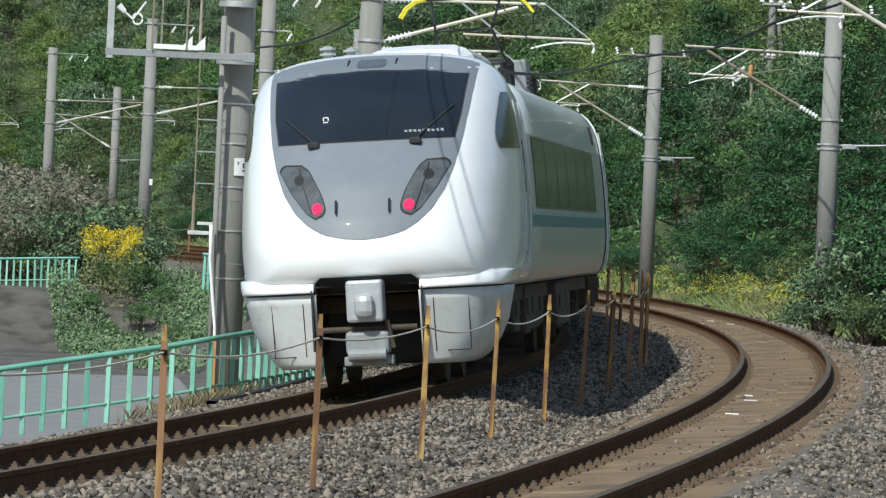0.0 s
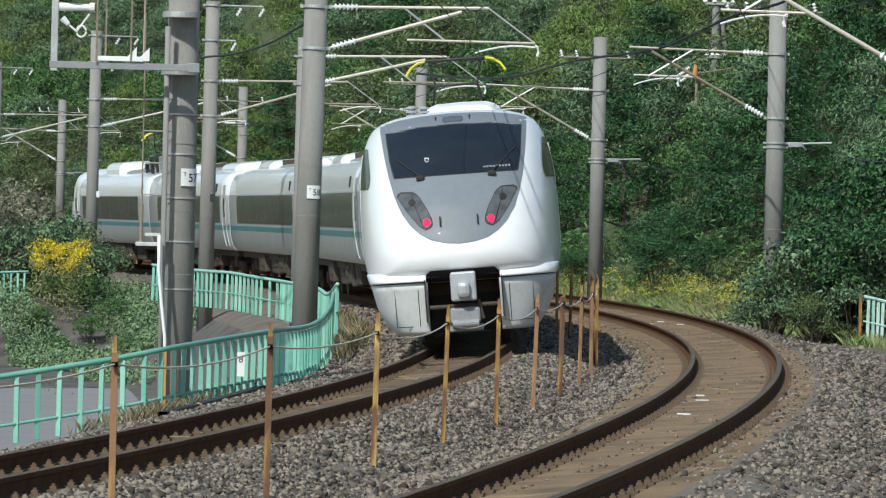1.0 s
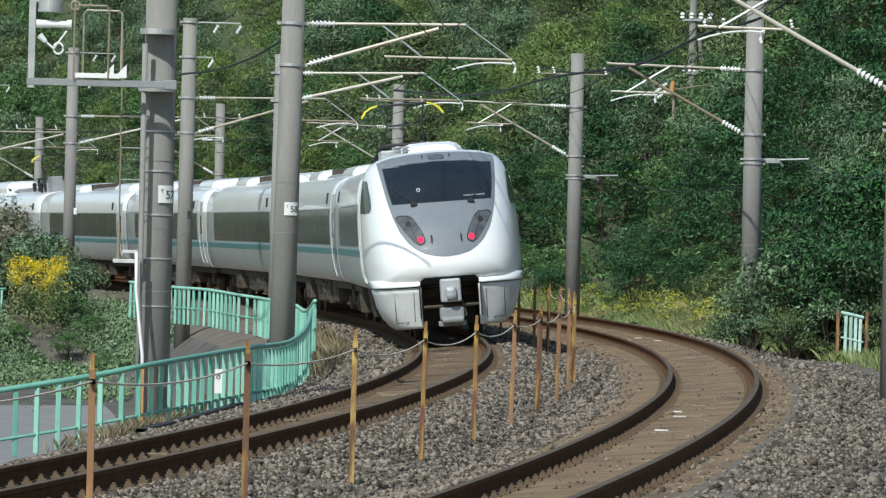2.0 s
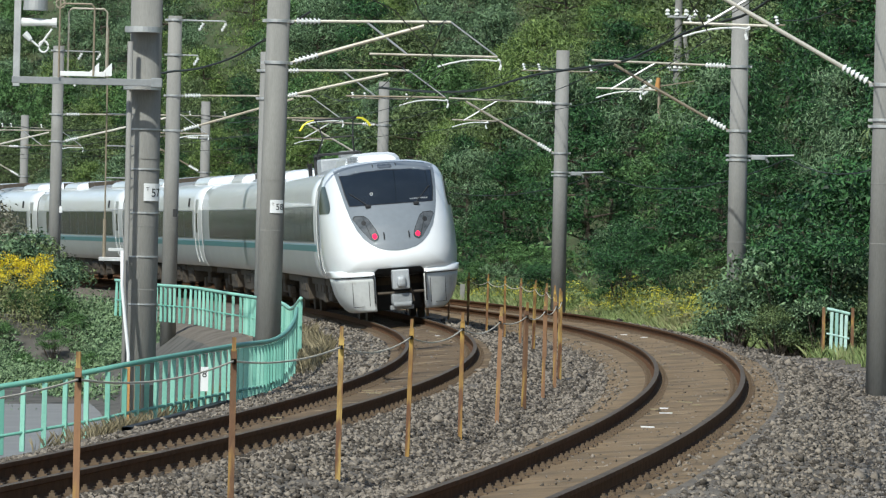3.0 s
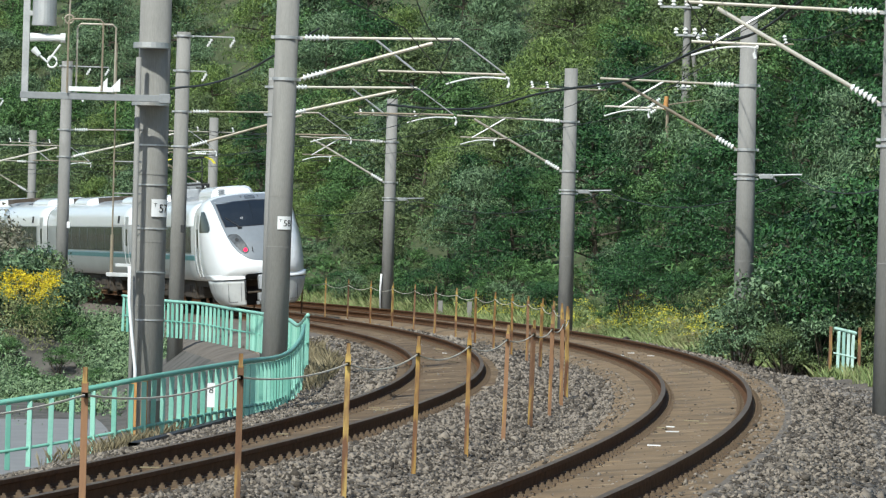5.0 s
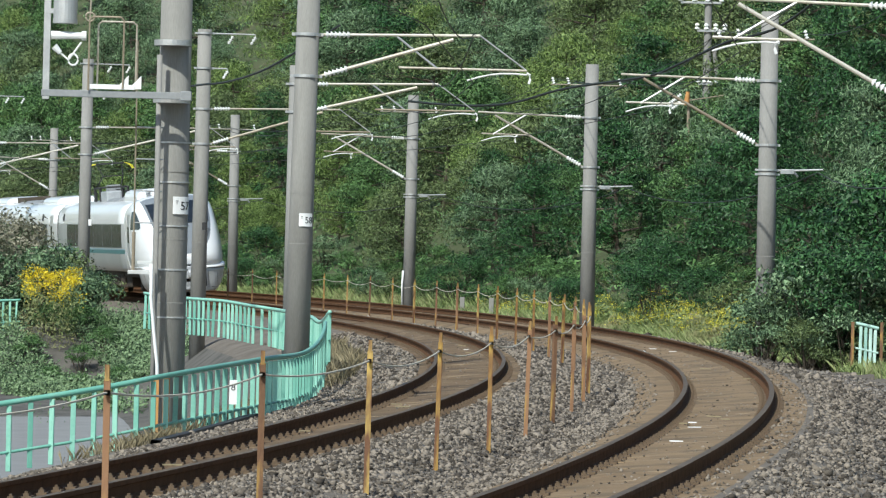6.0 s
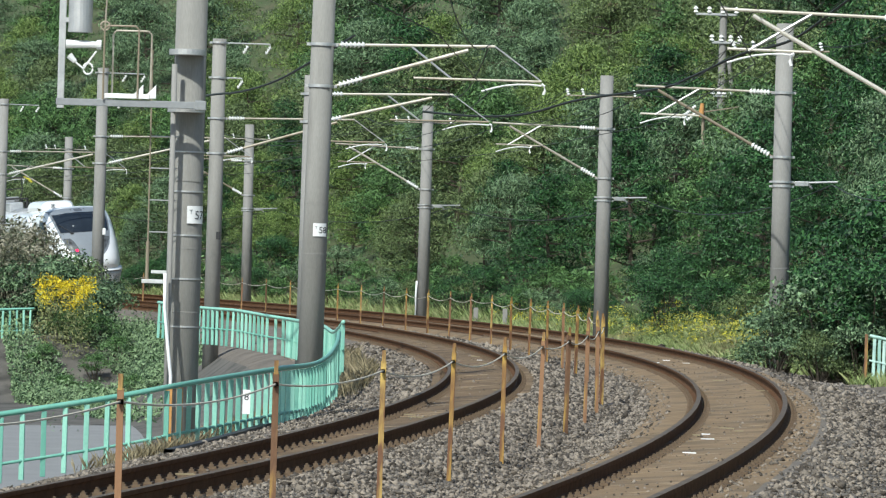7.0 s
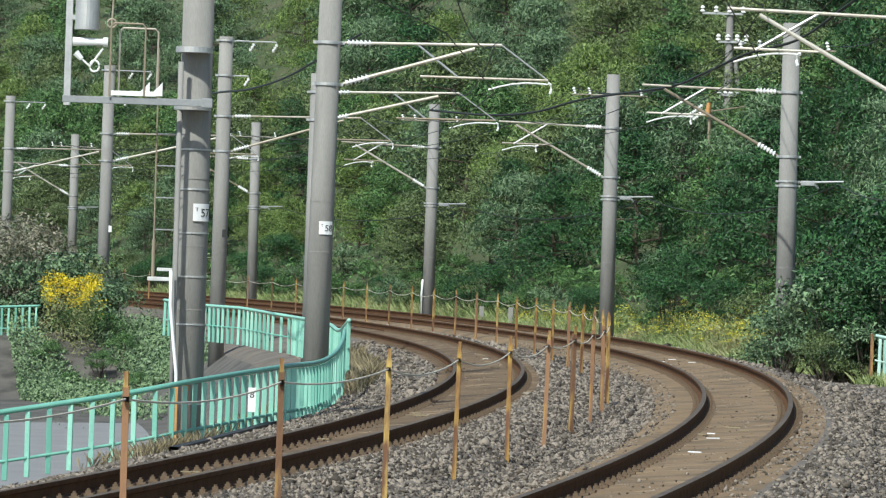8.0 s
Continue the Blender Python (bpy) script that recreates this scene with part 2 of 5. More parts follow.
# ---- the line of the railway ----
KNOTS = (0.0, 40.0, 80.0, 120.0, 170.0, 220.0, 330.0)
BENDS = (0.0018345, 0.0024717, 0.0029572, 0.0021667, 0.0021240, 0.0021246, 0.0021245)
LINE_S = np.arange(-120.0, 700.0, 0.5)
SPACING, CANT, LIFT = 3.856, 0.0935, 0.0946


def make_line():
    bend = np.where((LINE_S < 0) | (LINE_S > 420), 0.0, np.interp(LINE_S, KNOTS, BENDS))
    turn = np.concatenate([[0], np.cumsum((bend[1:] + bend[:-1]) / 2 * 0.5)])
    zero = int(np.argmin(abs(LINE_S)))
    turn = turn - turn[zero] - 0.18012
    mid = (turn[1:] + turn[:-1]) / 2
    x = np.concatenate([[0], np.cumsum(-np.sin(mid) * 0.5)])
    y = np.concatenate([[0], np.cumsum(np.cos(mid) * 0.5)])
    return x - x[zero] - 6.3988, y - y[zero] + 15.0, turn


LINE_X, LINE_Y, LINE_T = make_line()


def along(s):
    return (float(np.interp(s, LINE_S, LINE_X)), float(np.interp(s, LINE_S, LINE_Y)), float(np.interp(s, LINE_S, LINE_T)))


def fall(s):
    return -0.000339 * (along(s)[1] - 50)


def place(s, o, z=0.0):
    """A point s metres along the left track, o metres to its right, z above its inner rail."""
    x, y, t = along(s)
    return Vector((x + o * math.cos(t), y + o * math.sin(t), z + fall(s)))


def place_many(s, o, z):
    t = np.interp(s, LINE_S, LINE_T)
    y0 = np.interp(s, LINE_S, LINE_Y)
    return np.stack([np.interp(s, LINE_S, LINE_X) + o * np.cos(t), y0 + o * np.sin(t), z - 0.000339 * (y0 - 50)], -1)


def smooth01(x, a, b):
    u = np.clip((x - a) / (b - a), 0, 1)
    return u * u * (3 - 2 * u)


PROFILE_O = (-400, -9.0, -6.2, -5.6, -3.7, -3.3, -2.6, -2.0, -1.5, -1.0, 1.0, 1.3, 1.6, 2.0, 2.5, 2.86, 4.86, 5.2, 5.6, 6.2, 7.0, 8.3, 9.5, 12.0)
PROFILE_Z = (-2.5, -2.45, -2.4, -2.3, -0.80, -0.62, -0.46, -0.32, -0.22, -0.188, -0.026, -0.04, -0.13, -0.26, -0.20, -0.092, 0.070, 0.05, -0.08, -0.24, -0.32, -0.40, -0.30, -0.20)


def ground_z(s, o):
    """Height of the ground before the gentle fall of the line is added."""
    s, o = np.asarray(s, float), np.asarray(o, float)
    z = np.interp(o, PROFILE_O, PROFILE_Z)
    z = np.where(o < -3.3, z + (np.interp(o, (-400, -14, -9, -4.2, -3.3), (-0.75, -0.75, -0.7, -0.62, -0.62)) - z) * smooth01(s, 130, 138), z)
    up = smooth01(s, 70, 120)
    hill = np.interp(o, (7.5, 10, 14, 24, 50, 90, 300), (0, 0.45, 2.2, 7.2, 19.5, 36, 60))
    z = z + up * hill + (1 - up) * np.interp(o, (14, 60, 300), (0, 1, 4))
    return z


# ---- ground ----
def build_ground():
    ss = np.concatenate([np.arange(-120, 15, 15.0), np.arange(15, 90, 0.6), np.arange(90, 150, 1.2), np.arange(150, 270, 4.0), np.arange(270, 700, 25.0)])
    oo = np.array([-400, -200, -100, -50, -25, -17, -14, -11.5, -10, -9.0, -7.6, -6.2, -5.6, -5.0, -4.4, -3.7, -3.3, -2.9, -2.6, -2.3, -2.0, -1.75, -1.5, -1.25, -1.0, -0.85, -0.72, -0.565, -0.42, -0.25, 0, 0.25, 0.42, 0.565, 0.72, 0.85, 1.0, 1.15, 1.3, 1.45, 1.6, 1.8, 2.0, 2.2, 2.5, 2.7, 2.86, 3.0, 3.14, 3.29, 3.43, 3.6,
                   3.86, 4.1, 4.28, 4.42, 4.57, 4.7, 4.86, 5.05, 5.2, 5.4, 5.6, 5.9, 6.2, 6.6, 7.0, 7.6, 8.3, 9.0, 9.5, 10.5, 12, 14, 17, 20, 24, 30, 38, 50, 70, 90, 140, 300, 900, 2500])
    S, O = np.meshgrid(ss, oo, indexing="ij")
    limit = np.where(S > 200, -330, -400)
    O = np.maximum(O, limit)
    rng = np.random.default_rng(3)
    Z = ground_z(S, O) + rng.normal(0, 1, S.shape) * np.where((O > 7) & (O < 60), 0.06, 0.006)
    P = place_many(S, O, Z)
    n, m = S.shape
    faces, index = [], []
    for i in range(n - 1):
        for j in range(m - 1):
            faces.append((i * m + j, (i + 1) * m + j, (i + 1) * m + j + 1, i * m + j + 1))
            o, s = (oo[j] + oo[j + 1]) / 2, ss[i]
            rail = min(abs(o - c) for c in (-0.565, 0.565, SPACING - 0.565, SPACING + 0.565))
            index.append(5 if rail < 0.17 and s > 15 else 0 if o < -3.5 and s > 137 else 3 if o < -3.7 and (o > -6.2 or (s > 128 and o > -25)) else (4 if s < 112 else 3) if o < -6.2 else 1 if o < -0.85 else 6 if o < 0.85 else 1 if o < 2.55 else 2 if o < 4.95 else 1 if o < 8.0 else 0)
    ob = mesh_object("ground", P.reshape(-1, 3), faces, [M_EARTH, M_BALLAST_BED, M_DUST, M_CONCRETE, M_ASPHALT, M_RUST_BED, M_DUST_BROWN], index=index, smooth=True)
    return tagged(ob, "ballasted railway bed with concrete slope, grey road and earth hillside", "ground", kind="structure")


build_ground()


def sweep(name, section, s_from, s_to, step, offset, lift, mats, index=None, parent=None, label=""):
    ss = np.arange(s_from, s_to, step)
    k = len(section)
    verts = np.concatenate([place_many(ss, np.full(len(ss), offset + x), np.full(len(ss), lift + z)) for x, z in section])
    n = len(ss)
    faces, idx = [], []
    for a in range(k):
        b = (a + 1) % k
        for i in range(n - 1):
            faces.append((a * n + i, a * n + i + 1, b * n + i + 1, b * n + i))
            idx.append(index[a] if index else 0)
    return mesh_object(name, verts, faces, mats, parent, label, index=idx)


# section of a rail, from the head round: x, z below the running surface
RAIL = ((-0.030, 0.0), (0.030, 0.0), (0.0325, -0.012), (0.0325, -0.034), (0.011, -0.046), (0.009, -0.115), (0.062, -0.138), (0.0625, -0.15),
        (-0.0625, -0.15), (-0.062, -0.138), (-0.009, -0.115), (-0.011, -0.046), (-0.0325, -0.034), (-0.0325, -0.012))
RAIL_INDEX = [1, 0, 0, 0, 0, 0, 0, 0, 0, 0, 0, 0, 0, 0]


def build_tracks():
    """Two curved tracks of 1.067 m gauge, each with rails, sleepers and fastenings."""
    bm = bmesh.new()
    box(bm, (1.95, 0.20, 0.12), (0, 0, -0.06), bevel=0.012)
    sleeper = bpy.data.meshes.new("sleeper")
    bm.to_mesh(sleeper)
    bm.free()
    sleeper.materials.append(M_SLEEPER)
    bm = bmesh.new()
    for side in (-0.565, 0.565):
        for d in (-0.105, 0.105):
            box(bm, (0.10, 0.13, 0.022), (side + d, 0, 0.012))
            box(bm, (0.045, 0.05, 0.035), (side + d, 0, 0.028))
            rod(bm, (side + d, 0, 0.04), (side + d, 0, 0.062), 0.014, sides=6)
    clip = bpy.data.meshes.new("fastening")
    bm.to_mesh(clip)
    bm.free()
    clip.materials.append(M_FASTENER)
    for name, offset, lift in (("railway_track", 0.0, 0.0), ("railway_track", SPACING, LIFT)):
        track = thing(name, Matrix(), "curved rusty railway track bedded in brown dusty ballast", "railway track", "tracks", "structure")
        for side, up in ((-0.565, 0.0), (0.565, CANT)):
            sweep("rail", RAIL, -60, 420, 1.0, offset + side, lift + up, [M_RAIL, M_RAIL_TOP], RAIL_INDEX, track, "brown rusted steel rail with worn head")
        rng = random.Random(5)
        for k in range(290):
            s = 18 + k * 0.58
            x, y, t = along(s)
            p = place(s, offset, lift + CANT / 2 - 0.153 - rng.random() * 0.008)
            m = Matrix.Translation(p) @ Matrix.Rotation(t, 4, "Z") @ Matrix.Rotation(-math.atan2(CANT, 1.13), 4, "Y")
            for nm, me in (("sleeper", sleeper), ("fastening", clip)):
                if nm == "fastening" and s > 120:
                    continue
                ob = new(nm, me)
                ob.parent, ob.matrix_basis = track, m


# ---- loose stones ----
OCTA = np.array([(1, 0, 0), (-1, 0, 0), (0, 1, 0), (0, -1, 0), (0, 0, 1), (0, 0, -1)], float)
OCTA_F = np.array([(0, 2, 4), (2, 1, 4), (1, 3, 4), (3, 0, 4), (2, 0, 5), (1, 2, 5), (3, 1, 5), (0, 3, 5)])


def stones(name, bands, mat, label, seed):
    """bands: (from s, to s, from o, to o, number, size, sink)."""
    rng = np.random.default_rng(seed)
    V, F, base = [], [], 0
    for s0, s1, o0, o1, count, size, sink in bands:
        s, o = rng.uniform(s0, s1, count), rng.uniform(o0, o1, count)
        r = size * rng.lognormal(0, 0.30, count)
        z = ground_z(s, o) + r * rng.uniform(-0.45, 0.45, count) - sink
        c = place_many(s, o, z)
        sh = OCTA[None] * (r[:, None, None] * rng.uniform(0.55, 1.25, (count, 1, 3))) + rng.normal(0, 0.22, (count, 6, 3)) * r[:, None, None]
        a, b = rng.uniform(0, 6.28, count), rng.normal(0, 0.6, count)
        ca, sa, cb, sb = np.cos(a), np.sin(a), np.cos(b), np.sin(b)
        x, y, zz = sh[..., 0], sh[..., 1] * cb[:, None] - sh[..., 2] * sb[:, None], sh[..., 1] * sb[:, None] + sh[..., 2] * cb[:, None]
        v = np.stack([x * ca[:, None] - y * sa[:, None], x * sa[:, None] + y * ca[:, None], zz * 0.8], -1) + c[:, None]
        V.append(v.reshape(-1, 3))
        F.append((OCTA_F[None] + (np.arange(count) * 6)[:, None, None] + base).reshape(-1, 3))
        base += count * 6
    return fast_mesh(name, np.concatenate(V), np.concatenate(F), mat, label)


def fast_mesh(name, V, F, mat, label="", parent=None):
    """One mesh from arrays; all faces have the same number of corners."""
    me = bpy.data.meshes.new(name)
    n, k = len(F), F.shape[1]
    me.vertices.add(len(V))
    me.vertices.foreach_set("co", np.asarray(V, np.float32).ravel())
    me.loops.add(n * k)
    me.loops.foreach_set("vertex_index", np.asarray(F, np.int32).ravel())
    me.polygons.add(n)
    me.polygons.foreach_set("loop_start", np.arange(0, n * k, k, dtype=np.int32))
    me.update(calc_edges=True)
    me.validate()
    me.materials.append(mat)
    ob = new(name, me)
    if parent:
        ob.parent = parent
    return tagged(ob, label)


def build_stones():
    ob = stones("ballast", [(9, 22, 0.78, 2.6, 5000, 0.03, 0), (22, 60, 0.78, 2.6, 28000, 0.0235, 0), (60, 95, 0.85, 2.6, 10000, 0.032, 0), (95, 150, 1.0, 2.5, 3500, 0.05, 0),
                            (12, 60, -2.3, -0.8, 8000, 0.023, 0), (60, 110, -2.9, -0.85, 6000, 0.033, 0),
                            (12, 60, 4.95, 6.6, 15000, 0.0245, 0), (60, 130, 5.0, 7.6, 10000, 0.036, 0), (22, 110, -0.5, 0.5, 700, 0.014, 0), (22, 110, 3.4, 4.3, 900, 0.014, 0),
                            (22, 110, 2.5, 2.9, 1500, 0.02, 0), (22, 110, 4.5, 5.2, 2500, 0.02, 0)],
                M_STONE, "grey-brown crushed ballast stones beside the tracks", 11)
    tagged(ob, "", "ballast", kind="stuff")
    ob = stones("gravel", [(14, 55, 5.9, 8.6, 17000, 0.030, 0), (55, 85, 6.4, 8.6, 4000, 0.036, 0)], M_STONE_DARK, "dark grey loose stones on the ballast shoulder", 12)
    tagged(ob, "", "gravel", kind="stuff")


# ---- rope fence between the tracks ----
def build_rope_fence():
    bm = bmesh.new()
    box(bm, (0.046, 0.006, 1.36), (0, 0, 0.0), bevel=0.0015)
    box(bm, (0.006, 0.042, 1.36), (-0.020, 0.024, 0.0), bevel=0.0015)
    box(bm, (0.03, 0.012, 0.10), (0.0, 0, 0.72))
    meshes = []
    for mat in (M_POST, M_POST_RUST):
        me = bpy.data.meshes.new("angle_post")
        bm.to_mesh(me)
        me.materials.append(mat)
        me.materials.append(M_POST)
        for f in me.polygons:
            f.material_index = 1 if f.center.z > 0.66 else 0
        meshes.append(me)
    bm.free()
    rng = random.Random(8)
    tops = []
    for k in range(-3, 34):
        s = 28.0 + (4.92 if k > 0 else 5.5) * k
        p = place(s, 1.75 + float(np.interp(s, (30, 45, 62, 100, 140), (0, 0.06, 0.15, 0.15, 0.22))), 0.32)
        tilt = Euler((rng.gauss(0, 0.012), rng.gauss(0, 0.012), along(s)[2] + rng.uniform(-0.5, 0.5)))
        ob = new("rope_post", meshes[0 if k in (0, 1, 2, 7, 8, 9) or (k > 9 and rng.random() < 0.4) else 1])
        ob.matrix_basis = Matrix.LocRotScale(p, tilt, None)
        tagged(ob, "slim yellow-painted steel angle post with rust" if ob.data == meshes[0] else "rust-brown steel angle post with worn paint", "post", "rope fence posts")
        top = p + Vector((0, -0.035, 0.60))
        tops.append(top)
    for k, (a, b) in enumerate(zip(tops, tops[1:])):
        bm = bmesh.new()
        sag = 0.05 + 0.05 * rng.random()
        polyrod(bm, [a.lerp(b, i / 10) - Vector((0, 0, sag * 4 * (i / 10) * (1 - i / 10))) for i in range(11)], 0.0075, 5)
        for e in (a, b):
            box(bm, (0.035, 0.035, 0.03), e)
        me = bpy.data.meshes.new("rope")
        bm.to_mesh(me)
        bm.free()
        me.materials.append(M_ROPE)
        tagged(new("rope", me), "pale twisted rope strung slack between posts", "rope", "rope spans")


build_tracks()
build_stones()
build_rope_fence()


# ---- green picket fences ----
def green_fence(path, height, gap, label, lower=0.72, end_gap=None, paint=None):
    """path: points along the top rail."""
    pts = [Vector(p) for p in path]
    base = pts[0].copy()
    fence = thing("picket_fence", Matrix.Translation(base), label, "fence", "green fences")
    local = [p - base for p in pts]
    dense = []
    for i in range(len(local) - 1):
        p0, p1, p2, p3 = local[max(i - 1, 0)], local[i], local[i + 1], local[min(i + 2, len(local) - 1)]
        for k in range(12):
            u = k / 12
            dense.append(0.5 * ((2 * p1) + (p2 - p0) * u + (2 * p0 - 5 * p1 + 4 * p2 - p3) * u * u + (3 * p1 - p0 - 3 * p2 + p3) * u ** 3))
    dense.append(local[-1])
    bm = bmesh.new()
    polyrod(bm, dense, 0.034, 8)
    part("top_rail", bm, paint or M_FENCE, fence, smooth=True)
    bm = bmesh.new()
    polyrod(bm, [p - Vector((0, 0, height * lower)) for p in dense], 0.021, 6)
    part("bottom_rail", bm, paint or M_FENCE, fence, smooth=True)
    bm = bmesh.new()
    box(bm, (0.062, 0.03, height - 0.04), (0, 0, -height / 2 - 0.02), bevel=0.006)
    picket = bpy.data.meshes.new("picket")
    bm.to_mesh(picket)
    bm.free()
    picket.materials.append(paint or M_FENCE)
    travelled, due = 0.0, 0.1
    total = sum((q - p).length for p, q in zip(dense, dense[1:]))
    rng = random.Random(len(path))
    for a, b in zip(dense, dense[1:]):
        d = (b - a).length
        while due <= travelled + d:
            ob = new("picket", picket)
            ob.parent = fence
            ob.matrix_basis = Matrix.LocRotScale(a.lerp(b, (due - travelled) / d), Euler((rng.gauss(0, 0.012), rng.gauss(0, 0.012), rng.gauss(0, 0.2))), None)
            due += gap + ((end_gap or gap) - gap) * min(1.0, due / total) ** 1.5
        travelled += d
    return fence


green_fence([(-7.2, 60.2, -0.47), (-5.81, 61.0, -0.26), (-5.18, 61.3, -0.15), (-3.86, 62.0, 0.08), (-2.99, 63.0, 0.25), (-2.05, 67.0, 0.37), (-1.68, 71.0, 0.36), (-1.54, 75.0, 0.40), (-1.51, 80.0, 0.50), (-1.55, 84.0, 0.62)],
            0.82, 0.25, "mint-green steel picket fence curving along the road edge", 0.72, 1.0)
green_fence([(-1.50, 85.0, 0.78), (-1.75, 90.0, 0.54), (-2.14, 98.0, 0.54), (-3.00, 110.0, 0.48), (-3.68, 112.5, 0.53), (-4.39, 115.0, 0.59), (-4.81, 116.0, 0.60), (-5.39, 117.5, 0.61), (-6.42, 120.0, 0.67)],
            0.82, 0.75, "mint-green steel picket fence on top of the concrete slope", 0.55, 0.24)
green_fence([(-15.2, 150.0, -0.12), (-13.5, 150.0, -0.02), (-11.6, 150.0, 0.09)], 0.9, 0.2, "dark green picket fence half hidden in bushes", 0.7)
panel = green_fence([(8.40, 100.0, 0.63), (8.62, 100.0, 0.59), (8.84, 100.0, 0.54)], 0.95, 0.095, "short pale mint fence panel with rusty posts", 0.5, None, M_FENCE_PALE)
for x in (-0.06, 0.50):
    bm = bmesh.new()
    box(bm, (0.06, 0.06, 1.3), (x, 0.03, -0.62), bevel=0.006)
    part("post", bm, M_POST_RUST, panel, "rusty steel post")


# ---- poles and overhead line ----
def insulator(bm, a, b, r=0.055, discs=6):
    a, b = Vector(a), Vector(b)
    rod(bm, a, b, r * 0.4, sides=8)
    for k in range(discs):
        c = a.lerp(b, (k + 0.5) / discs)
        d = (b - a).normalized() * ((b - a).length / discs * 0.28)
        rod(bm, c - d, c + d, r, r * 0.6, sides=10)


def line_pole(s, o, top, radius, reach, foot=-0.6, lean=(0.0, 0.0), upper=5.42, lower=4.35, arm=None, label="tall grey concrete overhead-line pole", pull=False, cantilever=True, skin=None, arms=()):
    """A tapered concrete pole with its bracket; local x points from the pole to the track it serves."""
    p = place(s, o, 0)
    turn = along(s)[2] + (math.pi if reach < 0 else 0)
    reach = abs(reach)
    pole = thing("overhead_line_pole", Matrix.LocRotScale((p.x, p.y, p.z + foot), Euler((lean[0], lean[1], turn)), None), label, "pole", "overhead line poles")
    h = top - foot
    bm = bmesh.new()
    rod(bm, (0, 0, 0), (0, 0, h), radius * 1.09, radius * 0.93, sides=28)
    part("shaft", bm, skin or M_POLE, pole, smooth=False)
    pole.children[0].data.polygons.foreach_set("use_smooth", [len(f.vertices) == 4 for f in pole.children[0].data.polygons])

    def band(z, size=0.05, out=0.012):
        b = bmesh.new()
        rod(b, (0, 0, z - foot - size / 2), (0, 0, z - foot + size / 2), radius + out + 0.01, sides=24)
        for side in (-1, 1):
            box(b, (0.07, 0.05, size), (side * (radius + 0.03), 0, z - foot))
        part("band", b, M_ZINC, pole, "bright galvanised steel band")

    for z in (1.1, 1.9, 2.75) if radius > 0.18 else ():
        b = bmesh.new()
        rod(b, (0, 0, z - foot - 0.008), (0, 0, z - foot + 0.008), radius + 0.009, sides=24)
        part("joint_ring", b, skin or M_POLE, pole)
    for z, length in arms:
        band(z)
        b = bmesh.new()
        polyrod(b, [(-radius - 0.05, 0, z - foot), (length, 0, z - foot), (length + 0.03, 0, z - foot - 0.12)], 0.02)
        part("side_arm", b, M_ZINC, pole, "pale steel side arm")
        for x in (length * 0.55, length) if length > 0.8 else (length,):
            b = bmesh.new()
            insulator(b, (x + 0.02, -0.02, z - foot - 0.06), (x - 0.10, -0.02, z - foot - 0.26), 0.05, 3)
            part("hanging_insulator", b, M_INSULATOR, pole, "small white hanging insulator")
    if not cantilever:
        return pole
    zu, zl = upper - foot, lower - foot
    band(upper), band(lower)
    tip = Vector((reach + 0.45, 0, zu + 0.08))
    b = bmesh.new()
    insulator(b, (radius + 0.10, 0, zu + 0.01), (radius + 0.52, 0, zu + 0.02), 0.06)
    part("insulator", b, M_INSULATOR, pole, "white ribbed porcelain insulator")
    b = bmesh.new()
    foot_d = Vector((radius, 0, zl))
    d = (Vector((reach, 0, zu)) - foot_d).normalized()
    insulator(b, foot_d + d * 0.10, foot_d + d * 0.52, 0.06)
    part("insulator", b, M_INSULATOR, pole, "white ribbed porcelain insulator")
    b = bmesh.new()
    rod(b, (radius, 0, zu + 0.01), (radius + 0.12, 0, zu + 0.01), 0.02)
    rod(b, (radius + 0.5, 0, zu + 0.02), tip, 0.024)
    part("upper_tube", b, M_TUBE, pole)
    b = bmesh.new()
    rod(b, foot_d, foot_d + d * 0.14, 0.02)
    rod(b, foot_d + d * 0.5, Vector((reach, 0, zu)), 0.031)
    part("diagonal_tube", b, M_TUBE, pole)
    zr = zu - 0.50
    near, far, hook = (reach - 0.85, reach + 0.35, reach - 0.60) if pull else (reach - 0.9, reach + 1.25, reach + 1.25)
    b = bmesh.new()
    rod(b, (near, 0, zr), (far, 0, zr + 0.02), 0.020)
    part("registration_tube", b, M_TUBE, pole)
    b = bmesh.new()
    if pull:
        rod(b, (reach + 0.05, 0, zr), (reach - 0.85, 0, zu + 0.05), 0.022)
    else:
        rod(b, (reach - 0.95, 0, zu + 0.02), (reach - 0.25, 0, zr), 0.018)
    part("strut", b, M_ZINC, pole)
    if not pull:
        b = bmesh.new()
        rod(b, tip, (far, 0, zr + 0.02), 0.013)
        part("tie_rod", b, M_ZINC, pole)
    b = bmesh.new()
    polyrod(b, [(hook, 0, zr - 0.02), (hook + 0.05, 0, zr - 0.05), (hook + 0.06, 0, zr - 0.14), (hook + 0.04, 0, zr - 0.2)], 0.024)
    aim_x = reach + 0.35 if pull else reach + 0.25
    polyrod(b, [(hook + (aim_x - hook) * u, 0, zr - 0.05 - 0.03 * math.sin(u * 3.1) * -1 - 0.13 * u ** 2) for u in (0, 0.2, 0.4, 0.6, 0.8, 1.0)], 0.016)
    part("steady_arm", b, M_INSULATOR, pole, "curved pale steady arm")
